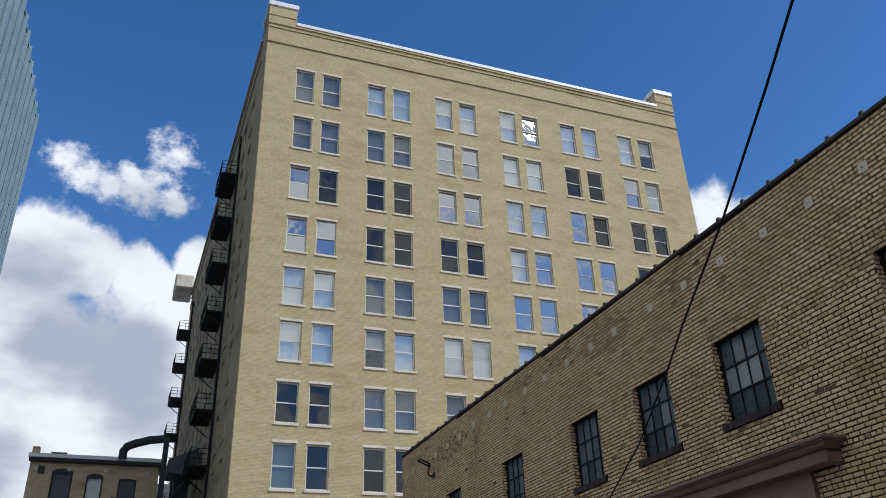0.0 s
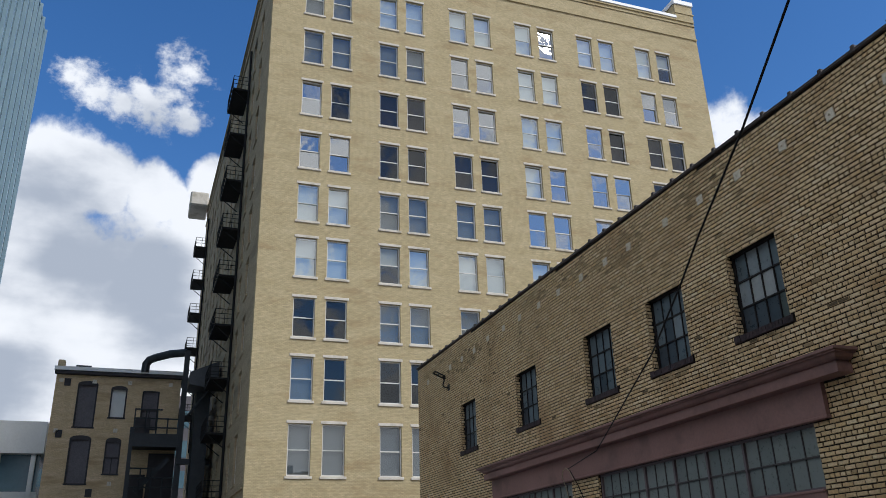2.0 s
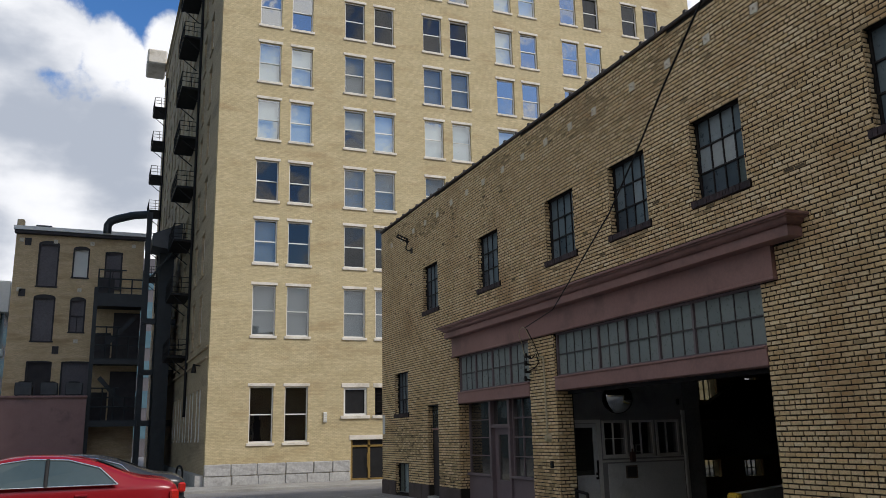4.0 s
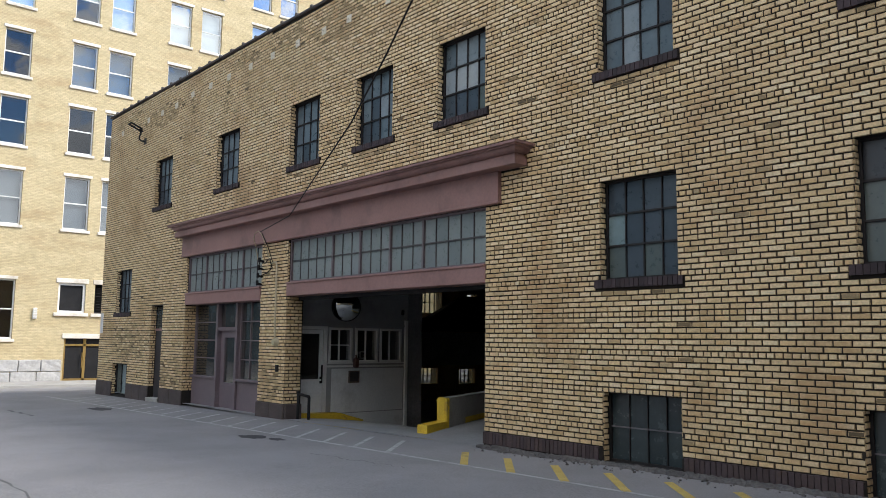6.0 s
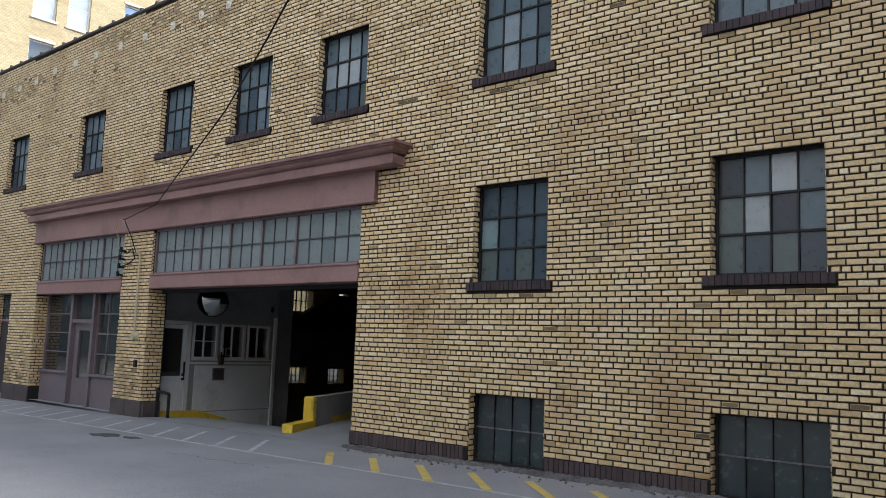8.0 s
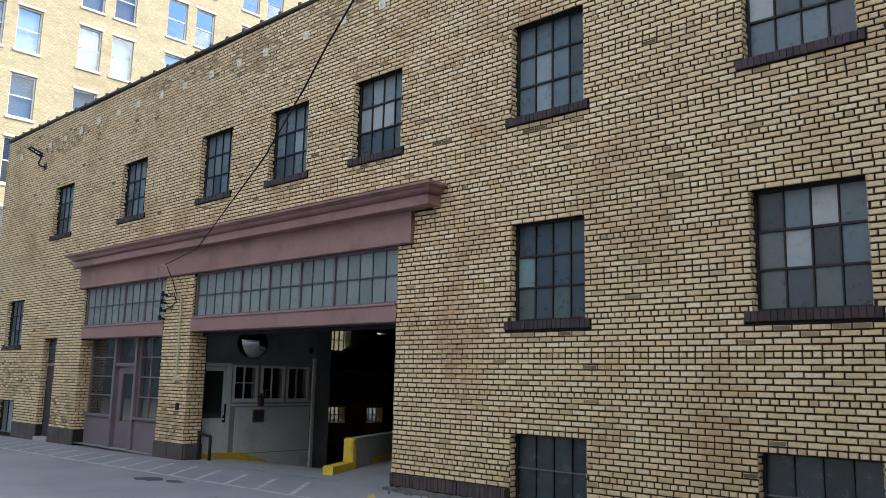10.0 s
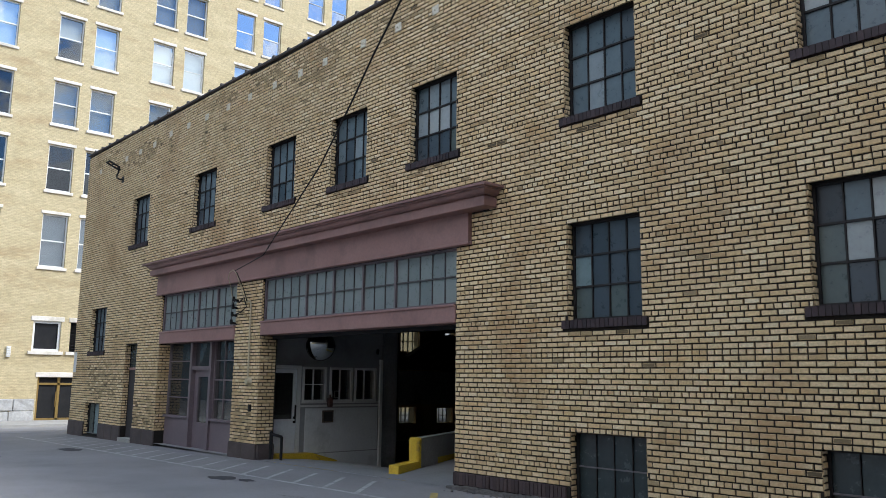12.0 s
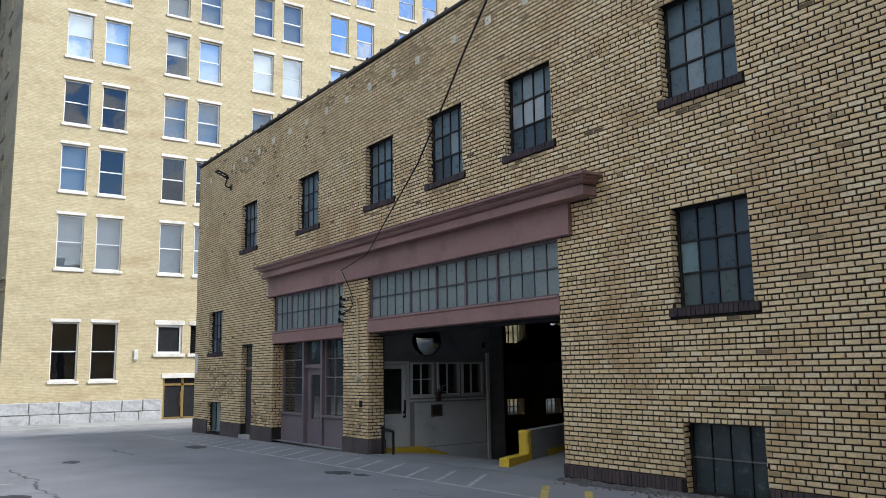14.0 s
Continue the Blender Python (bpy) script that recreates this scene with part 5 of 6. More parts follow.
for a, c, z0, z1 in side_holes:
    p = SIDE_A + SIDE_DIR * (a if (side_turn @ Vector((0, 1, 0))).dot(SIDE_DIR) > 0 else c)
    if c - a > 1.1:
        place_window(z1 - z0, "s", Matrix.Translation((p.x, p.y, z0)) @ side_turn)
    else:
        win = hung(new("window"), tower, "tall pale-framed ground-floor window")
        win.matrix_basis = Matrix.Translation((p.x, p.y, z0)) @ side_turn
        bm_ = bmesh.new()
        w, h_ = c - a, z1 - z0
        box(bm_, -0.16, -0.06, 0, 0.06, 0, h_), box(bm_, -0.16, -0.06, w - 0.06, w, 0, h_), box(bm_, -0.16, -0.06, 0.06, w - 0.06, h_ - 0.08, h_), box(bm_, -0.16, -0.04, 0.06, w - 0.06, 0, 0.08), box(bm_, -0.15, -0.08, 0.06, w - 0.06, h_ / 2 - 0.03, h_ / 2 + 0.03)
        part("frame", bm_, M_sash, win)
        hung(mesh_object("pane", [(-0.12, 0.05, 0.05), (-0.12, w - 0.05, 0.05), (-0.12, w - 0.05, h_ - 0.05), (-0.12, 0.05, h_ - 0.05)], [(0, 1, 2, 3)], M_open_glass), win)

# short window, louvre and bronze entrance on the ground floor
win = hung(new("window"), tower, "short white-framed window over the entrance")
b = bmesh.new()
for dims in ((2.66, 2.76, 2.54, 3.92), (3.78, 3.88, 2.54, 3.92), (2.76, 3.78, 3.82, 3.92), (2.76, 3.78, 2.54, 2.64)):
    box(b, TX - 0.18, TX - 0.08, dims[0], dims[1], dims[2], dims[3])
part("frame", b, M_sash, win)
part("pane", boxed(TX - 0.16, TX - 0.15, 2.76, 3.78, 2.64, 3.82), M_black, win)
part("lintel", boxed(TX - 0.15, TX + 0.035, 2.55, 4.0, 3.923, 4.14, bevel=0.012), M_limestone, win)
part("sill", boxed(TX - 0.15, TX + 0.09, 2.5, 4.02, 2.38, 2.537, bevel=0.012), M_limestone, win)
louvre = hung(new("louvre"), tower, "dark louvred opening with white surround")
for k in range(10):
    part("slat", boxed(TX - 0.25, TX - 0.12, 4.3, 5.4, 2.58 + 0.13 * k, 2.60 + 0.13 * k), M_board, louvre)
part("lintel", boxed(TX - 0.15, TX + 0.035, 4.2, 5.5, 3.923, 4.14, bevel=0.012), M_limestone, louvre)
part("sill", boxed(TX - 0.15, TX + 0.09, 4.15, 5.5, 2.38, 2.537, bevel=0.012), M_limestone, louvre)
entry = hung(new("entrance_door"), tower, "bronze-framed double entrance door with dark glass")
b = bmesh.new()
for y0, y1 in ((3.05, 3.15), (3.95, 4.07), (4.85, 4.95)):
    box(b, TX - 0.2, TX - 0.1, y0, y1, -0.7, 1.35)
box(b, TX - 0.2, TX - 0.1, 3.15, 4.85, 1.0, 1.1), box(b, TX - 0.2, TX - 0.1, 3.15, 4.85, -0.7, -0.5)
part("frame", b, M_bronze, entry)
part("pane", boxed(TX - 0.17, TX - 0.16, 3.05, 4.95, -0.7, 1.35), M_black, entry)
b = rod(bmesh.new(), (TX - 0.05, 3.9, 0.0), (TX - 0.05, 3.9, 0.7), 0.02)
part("handle", b, M_bronze, entry)
part("lintel", boxed(TX - 0.2, TX + 0.04, 2.95, 5.1, 1.353, 1.58, bevel=0.012), M_limestone, entry)
light = thing("wall_light", "small white louvred wall light by the entrance", "lamp", at=(TX + 0.003, 1.7, 2.22))
part("housing", boxed(0, 0.1, -0.08, 0.1, 0, 0.5, bevel=0.02), M_sash, light)
for k in range(4):
    part("louvre_fin", boxed(0.101, 0.12, -0.07, 0.09, 0.06 + 0.11 * k, 0.09 + 0.11 * k), M_anchor, light)
# rock-faced base stones in two courses
rng2 = random.Random(5)
for z0, z1, y in ((-0.9, -0.17, TL - 0.03), (-0.155, 0.38, TL - 0.03)):
    while y < 2.95:
        w = rng2.uniform(0.9, 1.5)
        y1 = min(y + w, 2.98)
        if 2.98 - y1 < 0.4:
            y1 = 2.98
        b = boxed(TX - 0.1, TX + 0.1, y + 0.008, y1 - 0.008, z0, z1, bevel=0.035)
        bmesh.ops.subdivide_edges(b, edges=b.edges[:], cuts=2, use_grid_fill=True)
        for v in b.verts:
            if v.co.x > TX + 0.02:
                v.co.x += rng2.uniform(-0.016, 0.016)
        part("base_stone", b, M_base_stone, tower)
        y = y1
part("side_plinth", boxed(-75, TX - 0.1, -4.35, -3.98, -1.0, -0.1), M_base_stone, tower)
# parapet, string courses and corner blocks
for z, h_, out in ((39.25, 0.10, 0.09), (38.95, 0.08, 0.06), (37.72, 0.12, 0.09)):
    part("string_course", boxed(TX, TX + out, TL, TR, z, z + h_), M_tower, tower)
part("coping", boxed(TX - 0.55, TX + 0.12, -2.2, 25.2, 39.42, 39.68, bevel=0.02), M_coping, tower, "white metal parapet coping")
for y0, y1 in ((TL - 0.03, -2.2), (25.2, TR + 0.03)):
    part("corner_block", boxed(TX - 2.2, TX + 0.03, y0, y1, 39.4, 40.75), M_tower, tower)
    part("block_band", boxed(TX - 2.22, TX + 0.08, y0 - 0.05, y1 + 0.05, 39.95, 40.05), M_tower, tower)
    part("block_coping", boxed(TX - 2.3, TX + 0.12, y0 - 0.09, y1 + 0.09, 40.752, 41.15, bevel=0.03), M_coping, tower)
b = bmesh.new()
for z0, z1, out in ((37.72, 37.84, 0.09), (38.95, 39.03, 0.06), (39.4, 39.6, 0.12)):
    p = [spot_side(u, z, d) for z in (z0, z1) for u, d in ((2.0, 0.3), (SIDE_LEN, 0.3), (SIDE_LEN, -out), (2.0, -out))]
    vs = [b.verts.new(q) for q in p]
    for f in ((0, 1, 2, 3), (7, 6, 5, 4), (0, 4, 5, 1), (1, 5, 6, 2), (2, 6, 7, 3), (3, 7, 4, 0)):
        b.faces.new([vs[k] for k in f])
part("side_cornice", b, M_tower_side, tower, "projecting side cornice in the darker brick")
part("end_cornice", boxed(-86.0, -82.0, -6.6, -4.7, 39.3, 40.9, bevel=0.15), M_limestone, tower, "pale cornice return at the far end")
for z in (5.4, 5.9):
    p0, p1 = Vector(spot_side(0.3, z, -0.06)), Vector(spot_side(30, z, -0.06))
    part("side_band", box(bmesh.new(), -0.06, 0.06, 0, (p1 - p0).length, -0.05, 0.05, m=Matrix.Translation(p0) @ side_turn @ Matrix.Rotation(0 if (side_turn @ Vector((0, 1, 0))).dot(SIDE_DIR) > 0 else math.pi, 4, "Z")), M_tower_side, tower)


side_lamp = thing("wall_lamp", "small black wall lamp on the tower's side", "lamp", at=spot_side(3.2, 4.9, -0.003))
part("bracket", rod(bmesh.new(), (0, 0, 0.3), (0, -0.3, 0.35), 0.03), M_black, side_lamp)
part("shade", rod(bmesh.new(), (0, -0.3, 0.4), (0, -0.32, -0.05), 0.06, 10, 0.14), M_black, side_lamp)
rail = thing("pipe_rail", "bent black pipe guard beside the tower wall", "rail", at=(-43.5, -4.9, -0.7))
path_tube("pipe", [(0, 0, 0), (0, 0, 0.75), (0.15, 0.05, 0.95), (0.5, 0.1, 1.0), (0.9, 0.15, 0.95), (1.05, 0.2, 0.75), (1.05, 0.2, 0)], 0.05, M_black, rail)
path_tube("pipe", [(0, 0, 0.45), (1.05, 0.2, 0.45)], 0.04, M_black, rail)

# ---- fire escapes on the tower's side ----
def fire_escape(u0, length, reach, bottoms, label):
    """A stack of iron balconies with rails, hung on the side wall from u0 on."""
    top = thing("fire_escape", label, "fire escape", "fire escapes")

    def at(u, out, z):
        return spot_side(u, z, -out)

    for n, z in enumerate(bottoms):
        bal = hung(new("balcony"), top)
        b = bmesh.new()
        vs = [b.verts.new(at(u, o, zz)) for zz in (z - 0.12, z) for u, o in ((u0, 0.02), (u0 + length, 0.02), (u0 + length, reach), (u0, reach))]
        for f in ((0, 1, 2, 3), (7, 6, 5, 4), (0, 4, 5, 1), (1, 5, 6, 2), (2, 6, 7, 3), (3, 7, 4, 0)):
            b.faces.new([vs[k] for k in f])
        part("platform", b, M_black, bal)
        for h_ in (0.35, 0.65, 0.95):
            b = bmesh.new()
            rod(b, at(u0, 0.02, z + h_), at(u0, reach, z + h_), 0.022, 5)
            rod(b, at(u0, reach, z + h_), at(u0 + length, reach, z + h_), 0.022, 5)
            rod(b, at(u0 + length, reach, z + h_), at(u0 + length, 0.02, z + h_), 0.022, 5)
            part("rail", b, M_black, bal)
        for k in range(6):
            u = u0 + length * k / 5
            part("rail_post", rod(bmesh.new(), at(u, reach, z), at(u, reach, z + 0.95), 0.025, 5), M_black, bal)
        for o in (0.05, reach * 0.5):
            part("rail_post", rod(bmesh.new(), at(u0, o, z), at(u0, o, z + 0.95), 0.022, 5), M_black, bal)
        for u in (u0 + 0.3, u0 + length - 0.3):
            part("brace", rod(bmesh.new(), at(u, reach * 0.9, z - 0.1), at(u, 0.02, z - 0.9), 0.035, 5), M_black, bal)
    part("standpipe", rod(bmesh.new(), at(u0 - 0.25, 0.12, bottoms[0] - 3.5), at(u0 - 0.25, 0.12, bottoms[-1] + 3), 0.08), M_black, top)
    return top


LEVELS = [z - h + 0.0 for z, h in zip(LINTEL, HIGH)][::-1]
fire_escape(9.2, 3.4, 1.15, LEVELS, "black iron fire escape on the tower's side wall")
fire_escape(39.0, 3.0, 1.15, LEVELS[3:], "black iron fire escape at the tower's far end")

# ---- pavement in front of the tower ----
part("walk_draft", boxed(-39.9, -36.8, -30, 60, -1.0, -0.58, bevel=0.02), M_concrete)
tagged(bpy.data.objects["walk_draft"], "pale concrete pavement along the tower", "pavement", kind="structure")
bpy.data.objects["walk_draft"].name = "pavement"

# ---- small brick building behind the alley ----
back = thing("brick_building", "three-storey dull buff brick building with arched windows", "building")
BX, BY0, BY1, BTOP = -60.0, -14.65, -6.5, 15.6
b_holes = [(-13.15, -12.0, 11.9, 14.8), (-11.0, -10.08, 12.6, 14.55), (-8.95, -7.95, 11.9, 14.45), (-13.2, -12.0, 8.2, 11.1), (-10.95, -10.1, 8.85, 11.0), (-13.3, -11.9, 4.2, 6.8), (-11.2, -9.4, 4.2, 6.8)]
pierced("wall", BY0, BY1, -1, BTOP, b_holes, 0.4, lambda u, v, d: (BX - d, u, v), M_back_brick, back)
part("wall", boxed(-80, BX - 0.4, BY0, BY0 + 0.4, -1, BTOP), M_back_brick, back)
part("wall", boxed(-80, BX - 0.4, BY1 - 0.4, BY1, -1, BTOP), M_back_brick, back)
part("wall", boxed(-80.4, -80, BY0, BY1, -1, BTOP), M_back_brick, back)
part("roof", boxed(-80, BX - 0.4, BY0 + 0.4, BY1 - 0.4, BTOP - 0.6, BTOP - 0.4), M_dim, back)
part("eaves_board", boxed(BX, BX + 0.35, BY0 - 0.1, BY1 + 0.1, BTOP - 0.2, BTOP + 0.05, bevel=0.03), M_board, back, "dark eaves board")
part("roof_edge", boxed(BX - 0.4, BX + 0.42, BY0 - 0.15, BY1 + 0.15, BTOP + 0.052, BTOP + 0.3), M_white_wall, back)
for k, (y0, y1, z0, z1) in enumerate(b_holes):
    win = hung(new("window"), back, "boarded arched window" if k in (0, 3) else "arched window with a dark frame")
    part("infill", boxed(BX - 0.3, BX - 0.2, y0, y1, z0, z1), (M_slate, M_blind, M_slate, M_slate, M_slate, M_board, M_slate)[k], win)
    if k in (2, 4):
        b = boxed(BX - 0.19, BX - 0.12, y0, y1, (z0 + z1) / 2 - 0.05, (z0 + z1) / 2 + 0.05)
        box(b, BX - 0.19, BX - 0.13, (y0 + y1) / 2 - 0.03, (y0 + y1) / 2 + 0.03, z0, (z0 + z1) / 2 - 0.05)
        part("sash_bar", b, M_board, win)
    b = bmesh.new()
    box(b, BX - 0.15, BX + 0.02, y0 - 0.07, y0 + 0.03, z0, z1), box(b, BX - 0.15, BX + 0.02, y1 - 0.03, y1 + 0.07, z0, z1)
    box(b, BX - 0.15, BX + 0.06, y0 - 0.12, y1 + 0.12, z0 - 0.1, z0)
    n = 8
    for i in range(n):
        a0, a1 = math.pi * i / n, math.pi * (i + 1) / n
        yc, r = (y0 + y1) / 2, (y1 - y0) / 2 + 0.07
        q = [(yc - r * math.cos(a), z1 + (0.22 if k in (0, 1, 3, 4) else 0.06) * math.sin(a)) for a in (a0, a1)]
        vs = [b.verts.new(p) for p in ((BX - 0.15, q[0][0], z1 - 0.05), (BX - 0.15, q[1][0], z1 - 0.05), (BX - 0.15, q[1][0], q[1][1]), (BX - 0.15, q[0][0], q[0][1]), (BX + 0.03, q[0][0], z1 - 0.05), (BX + 0.03, q[1][0], z1 - 0.05), (BX + 0.03, q[1][0], q[1][1] + 0.01), (BX + 0.03, q[0][0], q[0][1] + 0.01))]
        for f in ((4, 5, 6, 7), (7, 6, 2, 3), (4, 7, 3, 0), (5, 1, 2, 6)):
            b.faces.new([vs[v] for v in f])
    part("surround", b, M_board, win)
for y, z in ((-13.9, 14.9), (-14.0, 11.4), (-11.7, 7.6)):
    part("vent", boxed(BX, BX + 0.06, y - 0.2, y + 0.2, z - 0.25, z + 0.25), M_board, back)
for y, z in ((-14.3, 15.0), (-12.2, 15.0), (-9.9, 15.0), (-7.2, 15.0), (-10.5, 11.7), (-10.5, 8.2), (-14.2, 11.6)):
    part("anchor_plate", boxed(BX, BX + 0.06, y - 0.13, y + 0.13, z - 0.13, z + 0.13), M_anchor, back)
part("chimney", boxed(BX - 0.8, BX - 0.2, BY0 - 0.05, BY0 + 0.4, BTOP, BTOP + 0.9, bevel=0.06), M_back_brick, back)
part("roof_unit", boxed(BX - 2, BX - 1, -13.6, -12.6, BTOP - 0.3, BTOP + 0.75), M_duct, back)
part("roof_unit", boxed(BX - 4, BX - 1.5, -12.2, -9.8, BTOP - 0.3, BTOP + 0.7), M_concrete, back)
lean_to = thing("lean_to", "low brown lean-to roof before the brick building", "shed")
part("wall", boxed(BX + 0.05, BX + 2.9, BY0, -9.5, -0.9, 4.3), M_maroon, lean_to)
part("roof", boxed(BX + 0.05, BX + 3.1, BY0 - 0.2, -9.45, 4.305, 4.45, bevel=0.03), M_maroon, lean_to)
for y in (-13.2, -11.75, -10.3):
    unit = thing("cooling_unit", "dark boxy cooling unit on the low roof", "cooling unit", "cooling units", at=(BX + 1.9, y, 4.45))
    part("casing", boxed(-0.5, 0.5, -0.5, 0.5, 0.06, 0.85, bevel=0.04), M_duct, unit)
    part("foot_rail", boxed(-0.45, 0.45, -0.4, -0.3, 0.0, 0.06), M_black, unit)
    part("foot_rail", boxed(-0.45, 0.45, 0.3, 0.4, 0.0, 0.06), M_black, unit)
    b = bmesh.new()
    bmesh.ops.create_cone(b, cap_ends=True, segments=20, radius1=0.36, radius2=0.33, depth=0.08, matrix=pose(0, 0, 0.89))
    part("fan_guard", b, M_black, unit)
stair = thing("steel_fire_stair", "dark green steel fire stair with landings", "fire stair")
for n, z in enumerate((2.6, 6.6, 10.45)):
    part("landing", boxed(BX + 0.05, BX + 2.2, -9.4, -6.4, z, z + 0.25), M_green_dark, stair)
    part("landing_edge", boxed(BX + 2.2, BX + 2.26, -9.4, -6.4, z - 0.1, z + 0.75 if n == 2 else z + 0.3), M_green_dark, stair)
    part("back_panel", boxed(BX + 0.06, BX + 0.12, -9.3, -8.3, z + 0.3, z + 2.2), M_board, stair)
    for h_ in (1.15, 1.75, 2.35):
        part("rail", rod(bmesh.new(), (BX + 2.2, -9.3, z + h_), (BX + 2.2, -7.6 if h_ > 2 else -6.5, z + h_), 0.05, 5), M_green_dark, stair)
    for k in range(5):
        part("rail_post", rod(bmesh.new(), (BX + 2.2, -9.3 + 0.7 * k, z + 0.2), (BX + 2.2, -9.3 + 0.7 * k, z + (2.4 if k < 3 else 1.8)), 0.05, 5), M_green_dark, stair)
    if n < 2:
        part("screen", boxed(BX + 0.13, BX + 0.2, -8.2, -6.5, z + 0.3, z + 3.6), M_board, stair)
        part("stringer", box(bmesh.new(), -1.45, 1.45, -0.05, 0.05, -0.14, 0.14, m=pose(BX + 1.6, -7.9, z + 2.0, 0, 0, 90) @ pose(0, 0, 0, 0, -48 if n else 48, 0)), M_green_dark, stair)
for y in (-9.4, -6.4):
    part("post", boxed(BX + 2.05, BX + 2.3, y - 0.12, y + 0.12, -0.9, 11.6), M_green_dark, stair)
part("post", boxed(BX + 2.05, BX + 2.35, -6.5, -6.15, -0.9, 17.0), M_green_dark, stair)
duct = thing("roof_duct", "dark bent exhaust duct over the roof", "duct")
path_tube("pipe", [(BX + 0.4, -9.0, 15.7), (BX + 0.4, -9.0, 16.3), (BX + 0.5, -8.8, 16.6), (BX + 0.7, -8.4, 16.75), (BX + 1.2, -7.4, 16.95), (BX + 2.0, -6.3, 16.9)], 0.28, M_duct, duct)
# things in the alley: landings and a canopy between the buildings
alley = thing("alley_canopy", "dark sheet-metal canopy bridging the alley", "canopy")
hood = [(-57, -6.2, 14.7), (-57, -4.6, 15.5), (-54, -4.4, 15.4), (-54, -6.2, 14.6), (-57, -6.2, 13.9), (-57, -4.6, 13.6), (-54, -4.4, 13.5), (-54, -6.2, 13.8)]
hung(mesh_object("canopy_hood", hood, [(0, 1, 2, 3), (7, 6, 5, 4), (0, 4, 5, 1), (1, 5, 6, 2), (2, 6, 7, 3), (3, 7, 4, 0)], M_duct), alley)
for z in (2.5, 5.8, 9.2):
    part("beam", boxed(-57.8, -57.4, -6.4, -4.3, z, z + 0.35), M_green_dark, alley)
part("shaft", boxed(-59, -56, -5.6, -4.7, -0.9, 13.8), M_green_dark, alley)
part("roof_strut", rod(bmesh.new(), (-55.5, -6.1, 12.0), (-54.5, -4.4, 14.3), 0.09, 6), M_duct, alley, "grey slanting strut")

# ---- pale glass high-rise along the other side ----
glass_tower = thing("glass_high_rise", "pale blue glass high-rise with white vertical fins", "building")
part("curtain_wall", boxed(-90, -24, -52, -24.7, -1, 63), M_blue_glass, glass_tower)
for k in range(27):
    x = -89.9 + 2.5 * k
    part("fin", boxed(x - 0.16, x + 0.16, -24.69, -24.35, 3, 63.3), M_fin, glass_tower)
part("parapet", boxed(-90.1, -24, -52, -24.6, 63.0, 63.35), M_fin, glass_tower)
for z in (46, 51, 56):
    part("balcony_slab", boxed(-50, -24, -24.6, -22.6, z, z + 0.7), M_fin, glass_tower)

# ---- distant block closing the alley ----
far_block = thing("distant_building", "distant blue-grey office block beyond the alley", "building")
part("wall", boxed(-150, -135, -16, 0, -1, 30), M_slate, far_block)
for k in range(6):
    part("window_band", boxed(-135, -134.9, -15.6, -0.4, 2 + 4.6 * k, 4.6 + 4.6 * k), M_blue_glass, far_block)

# ---- low white building ----
white = thing("white_building", "low white modern building with glazed front", "building")
part("roof_band", boxed(-82, -75, -34, -16.3, 12.2, 14.8), M_white_wall, white)
part("glazing", boxed(-81, -76, -33, -16.6, -0.9, 12.2), M_blue_glass, white)
for k in range(6):
    part("column", boxed(-75.6, -75.2, -17.2 - 2.6 * k, -16.85 - 2.6 * k, -0.9, 12.2), M_white_wall, white)
part("floor_band", boxed(-75.9, -75.3, -33, -16.4, 8.6, 9.2), M_white_wall, white)
part("floor_band", boxed(-75.9, -75.3, -33, -16.4, 4.2, 4.8), M_white_wall, white)

# ---- cars ----
M_red = surface("red_car_paint", [(0.27, 0.010, 0.016), (0.31, 0.013, 0.019)], 0.2, 0.5, 200, 0.0, speckle=0.05)
M_charcoal = surface("charcoal_car_paint", [(0.03, 0.032, 0.036), (0.04, 0.042, 0.046)], 0.25, 0.5, 200, 0.0, speckle=0.05)
M_alloy = surface("silver_alloy", [(0.5, 0.5, 0.5), (0.58, 0.58, 0.57)], 0.35, 3, 40, 0.0, metal=0.8)
M_tail = surface("red_tail_lamp", [(0.5, 0.015, 0.01), (0.6, 0.03, 0.02)], 0.2, 3, 40, 0.0)
M_car_glass = surface("tinted_car_glass", [(0.05, 0.08, 0.085), (0.07, 0.1, 0.105)], 0.08, 1, 5, 0.0, speckle=0.05)
M_chrome = surface("bright_chrome", [(0.7, 0.7, 0.7), (0.75, 0.75, 0.75)], 0.15, 3, 40, 0.0, metal=1.0)


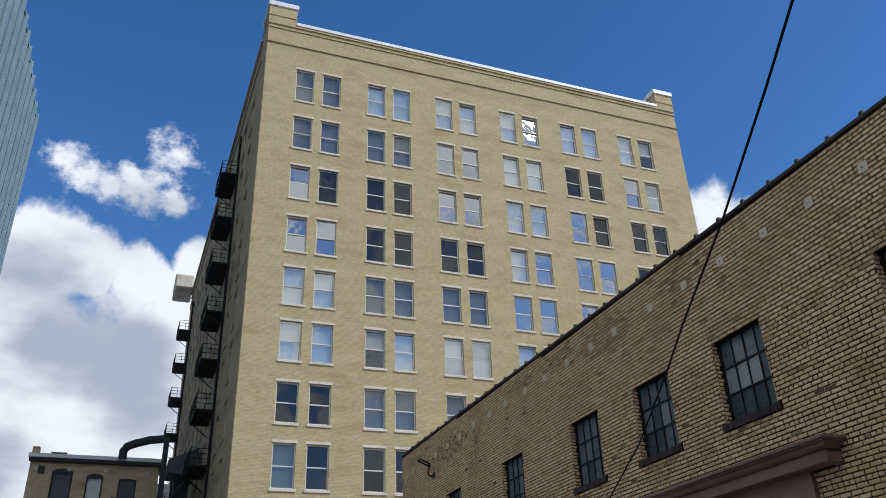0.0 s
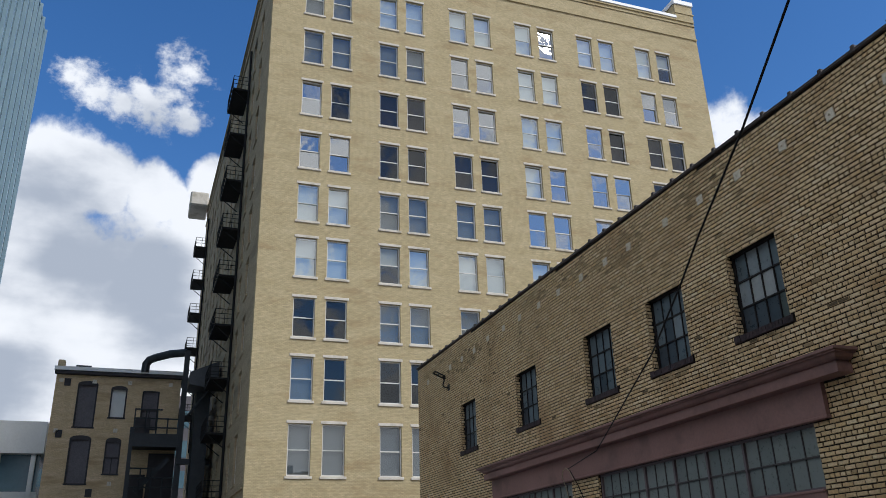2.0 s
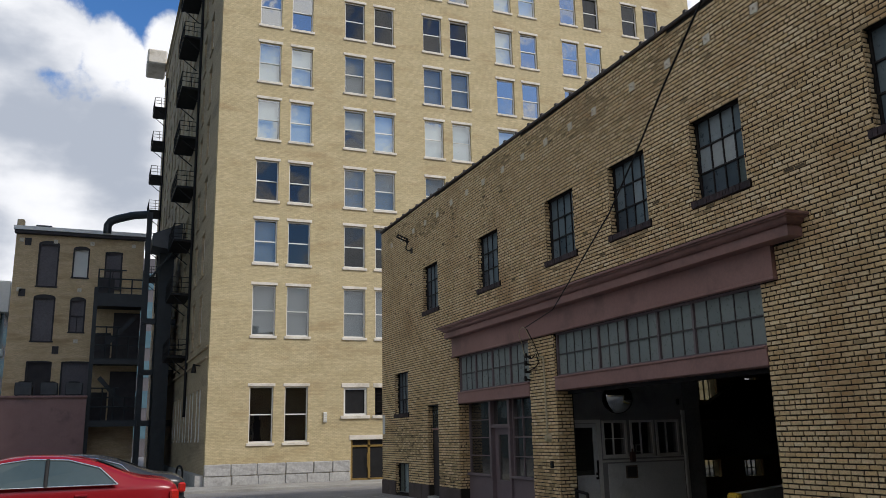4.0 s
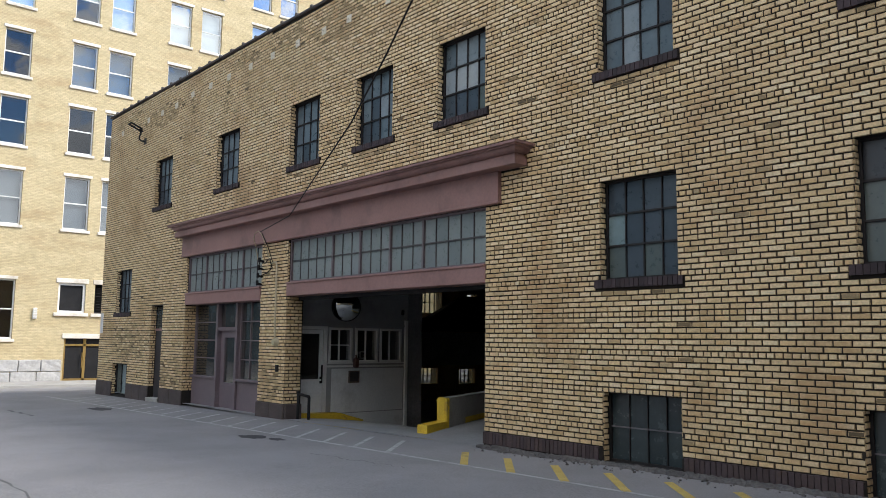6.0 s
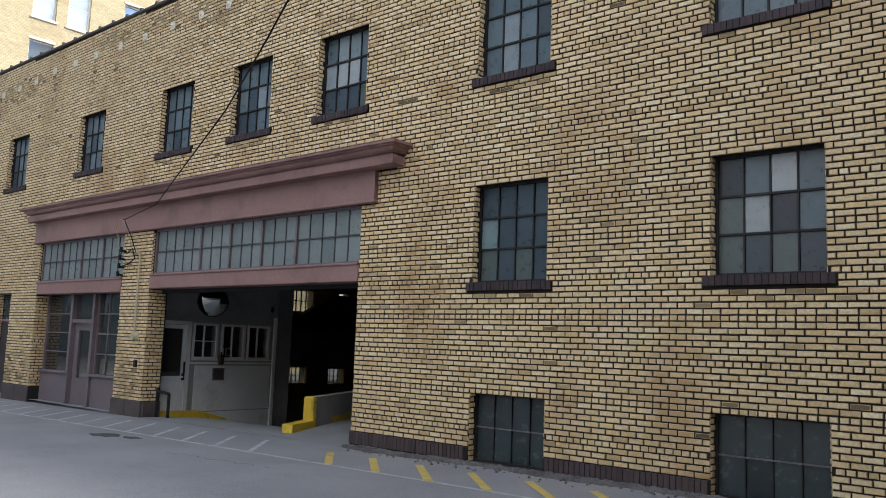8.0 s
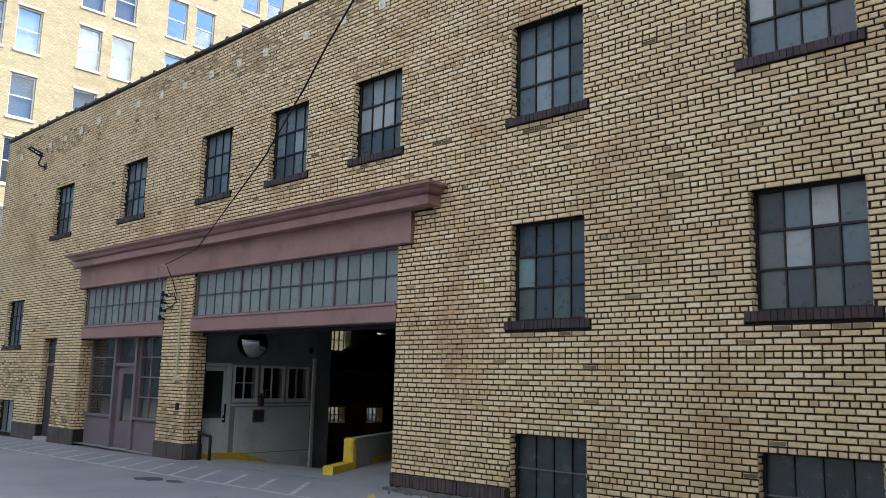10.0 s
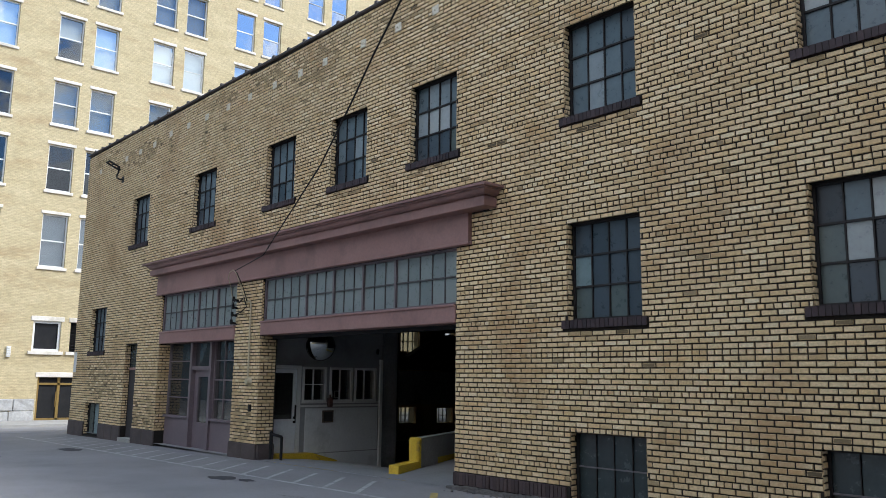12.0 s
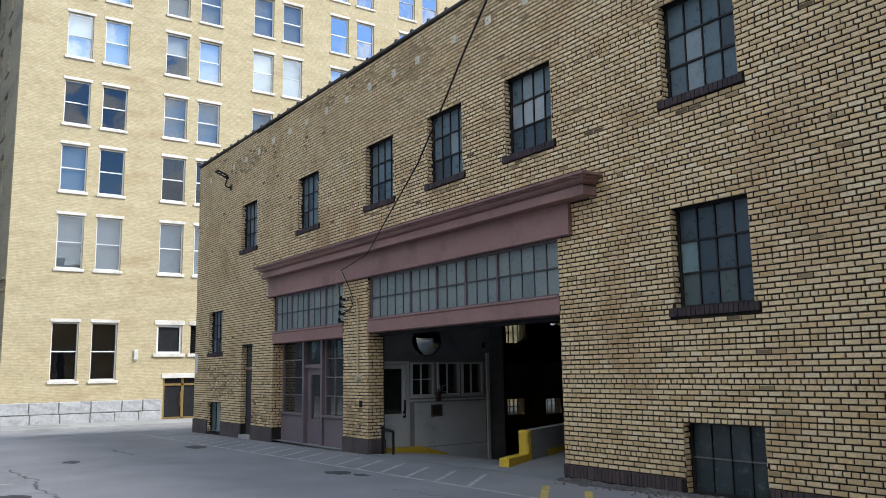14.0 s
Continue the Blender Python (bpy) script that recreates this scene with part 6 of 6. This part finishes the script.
def sedan(at, paint, label):
    """A four-door saloon: x across, its tail at y = 0 and its nose at -y; local origin on the ground under the tail."""
    car = thing("car", label, "car", "parked cars", at=at)
    # side profile stations: y, sill z, belt z, top z, half width at belt, half width at top
    stations = [(0.0, 0.42, 0.80, 0.82, 0.70, 0.62), (-0.06, 0.30, 0.90, 0.96, 0.80, 0.68), (-0.25, 0.24, 0.93, 1.04, 0.86, 0.70), (-0.55, 0.22, 0.94, 1.06, 0.88, 0.70), (-0.80, 0.22, 0.94, 1.12, 0.89, 0.66),
                (-1.25, 0.22, 0.94, 1.34, 0.89, 0.60), (-1.7, 0.22, 0.93, 1.44, 0.89, 0.58), (-2.3, 0.22, 0.92, 1.47, 0.89, 0.58), (-2.8, 0.22, 0.91, 1.42, 0.89, 0.58), (-3.2, 0.22, 0.90, 1.22, 0.89, 0.62),
                (-3.6, 0.22, 0.88, 0.98, 0.88, 0.68), (-4.1, 0.24, 0.80, 0.88, 0.85, 0.66), (-4.4, 0.28, 0.68, 0.76, 0.78, 0.60), (-4.55, 0.40, 0.55, 0.58, 0.62, 0.5)]
    rows = []
    for y, zs, zb, zt, wb, wt in stations:
        half = [(0.0, zs), (wb * 0.86, zs), (wb * 0.97, zs + 0.1), (wb, (zs + zb) / 2 + 0.05), (wb * 0.985, zb - 0.06), (wb * 0.95, zb), (wt + (wb * 0.95 - wt) * 0.12, zt - 0.05 * (zt - zb)), (wt * 0.8, zt), (0.0, zt + 0.015)]
        rows.append([(x, y, z) for x, z in half] + [(-x, y, z) for x, z in half[-2:0:-1]])
    n = len(rows[0])
    verts = [v for r in rows for v in r]
    faces = [(i * n + k, i * n + (k + 1) % n, (i + 1) * n + (k + 1) % n, (i + 1) * n + k) for i in range(len(rows) - 1) for k in range(n)]
    faces += [tuple(range(n - 1, -1, -1)), tuple(range((len(rows) - 1) * n, len(rows) * n))]
    body = hung(mesh_object("body", verts, faces, paint), car)
    sub = body.modifiers.new("round", "SUBSURF")
    sub.levels = sub.render_levels = 2
    for p in body.data.polygons:
        p.use_smooth = True
    for s in (1, -1):
        q = [(-0.98, 0.965, 0.865), (-1.22, 1.24, 0.64), (-1.75, 1.37, 0.60), (-2.3, 1.40, 0.60), (-2.75, 1.35, 0.61), (-3.3, 0.955, 0.87)]
        vs = [(s * (0.872), -0.98, 0.975), (s * 0.70, -1.27, 1.24), (s * 0.635, -1.75, 1.375), (s * 0.63, -2.3, 1.40), (s * 0.64, -2.72, 1.345), (s * 0.865, -3.22, 0.965)]
        fan = vs + [(x - s * 0.05, y, z) for x, y, z in vs]
        sg = hung(mesh_object("side_window", [(x + s * 0.022, y, z) for x, y, z in vs], [tuple(range(6))], M_car_glass), car)
        path_tube("window_trim", [(x + s * 0.03, y, z) for x, y, z in vs + vs[:1]], 0.014, M_chrome, car)
        path_tube("door_pillar", [(s * 0.90, -2.05, 0.96), (s * 0.665, -2.05, 1.39)], 0.03, M_rubber, car)
        b = box(bmesh.new(), s * 0.80, s * 0.885, -0.16, -0.02, 0.66, 0.86, bevel=0.03)
        part("tail_lamp", b, M_tail, car)
        b = box(bmesh.new(), s * 0.895, s * 0.925, -1.62, -1.42, 0.80, 0.84, bevel=0.012)
        part("door_handle", b, paint, car)
        for yw in (-0.95, -3.65):
            wheel = hung(new("wheel"), car)
            cx = s * 0.80
            b = bmesh.new()
            bmesh.ops.create_cone(b, cap_ends=False, segments=36, radius1=0.325, radius2=0.325, depth=0.2, matrix=pose(cx, yw, 0.325, 0, 90, 0))
            bmesh.ops.create_cone(b, cap_ends=False, segments=36, radius1=0.325, radius2=0.235, depth=0.02, matrix=pose(cx + s * 0.11, yw, 0.325, 0, 90 * s, 0))
            bmesh.ops.create_circle(b, cap_ends=True, segments=36, radius=0.24, matrix=pose(cx + s * 0.04, yw, 0.325, 0, 90, 0))
            part("tyre", b, M_rubber, wheel)
            b = bmesh.new()
            for k in range(5):
                for off in (-0.16, 0.16):
                    a = 2 * math.pi * k / 5 + off
                    rod(b, (cx + s * 0.10, yw, 0.325), (cx + s * 0.105, yw + 0.225 * math.cos(a), 0.325 + 0.225 * math.sin(a)), 0.022, 5)
            bmesh.ops.create_cone(b, cap_ends=True, segments=16, radius1=0.06, radius2=0.05, depth=0.04, matrix=pose(cx + s * 0.11, yw, 0.325, 0, 90 * s, 0))
            part("rim", b, M_alloy, wheel)
            path_tube("rim_edge", [(cx + s * 0.112, yw + 0.232 * math.cos(2 * math.pi * k / 28), 0.325 + 0.232 * math.sin(2 * math.pi * k / 28)) for k in range(29)], 0.014, M_alloy, wheel)
            b = bmesh.new()
            bmesh.ops.create_cone(b, cap_ends=True, segments=32, radius1=0.37, radius2=0.37, depth=0.03, matrix=pose(s * 0.885, yw, 0.335, 0, 90, 0))
            part("wheel_arch", b, M_rubber, car)
    part("rear_window", mesh_object("rear_draft", [(-0.56, -0.82, 1.115), (0.56, -0.82, 1.115), (0.5, -1.32, 1.375), (-0.5, -1.32, 1.375)], [(0, 1, 2, 3)], M_car_glass).data and boxed(-0.57, 0.57, -0.80, -0.78, 1.085, 1.10), M_rubber, car)
    hung(bpy.data.objects["rear_draft"], car)
    bpy.data.objects["rear_draft"].location = (0, 0, 0.02)
    bpy.data.objects["rear_draft"].name = "rear_glass"
    part("bumper", boxed(-0.72, 0.72, -0.10, 0.03, 0.36, 0.56, bevel=0.05), paint, car)
    return car


sedan((-15.45, -7.14, ground_z(-15.45)), M_red, "red four-door saloon parked tail out")
sedan((-18.6, -6.75, ground_z(-18.6)), M_charcoal, "charcoal saloon parked beside the red one")

# ---- plain walls added out of view behind the viewer to cut light off the lot ----
tagged(part("wall_east", boxed(6.5, 7.0, -34, -1.5, -0.6, 12.5), M_tower_side), "added unseen brick wall that shades the lot", "wall", kind="structure")
tagged(part("wall_south", boxed(-10, 6.49, -26, -25.5, -0.9, 12.0), M_tower_side), "added unseen brick wall that blocks low skylight", "wall", kind="structure")

# ---- bricks of the street wall ----
brick_skin("brickwork", far_bricks, spot_front, M_brick, wall_front, random.Random(11), "buff bricks with dark joints")
brick_skin("brickwork", dark_bricks, spot_front, M_brick_dark, wall_front, random.Random(12), "soot-stained buff bricks")
shapes = {}
for u, v, w, h in near:
    key = (round(w, 2), round(h, 3))
    if key not in shapes:
        vs, fs = brick_shape(key[0], key[1], 0.0)
        me = bpy.data.meshes.new("brick")
        me.from_pydata([(a, d, c) for a, d, c in vs], [], fs)
        me.materials.append(M_brick_piece)
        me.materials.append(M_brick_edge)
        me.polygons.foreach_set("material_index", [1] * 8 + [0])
        shapes[key] = me
    ob = new("brick", shapes[key])
    ob.parent = wall_front
    ob.location = (u, rng.uniform(-0.003, 0.003), v)
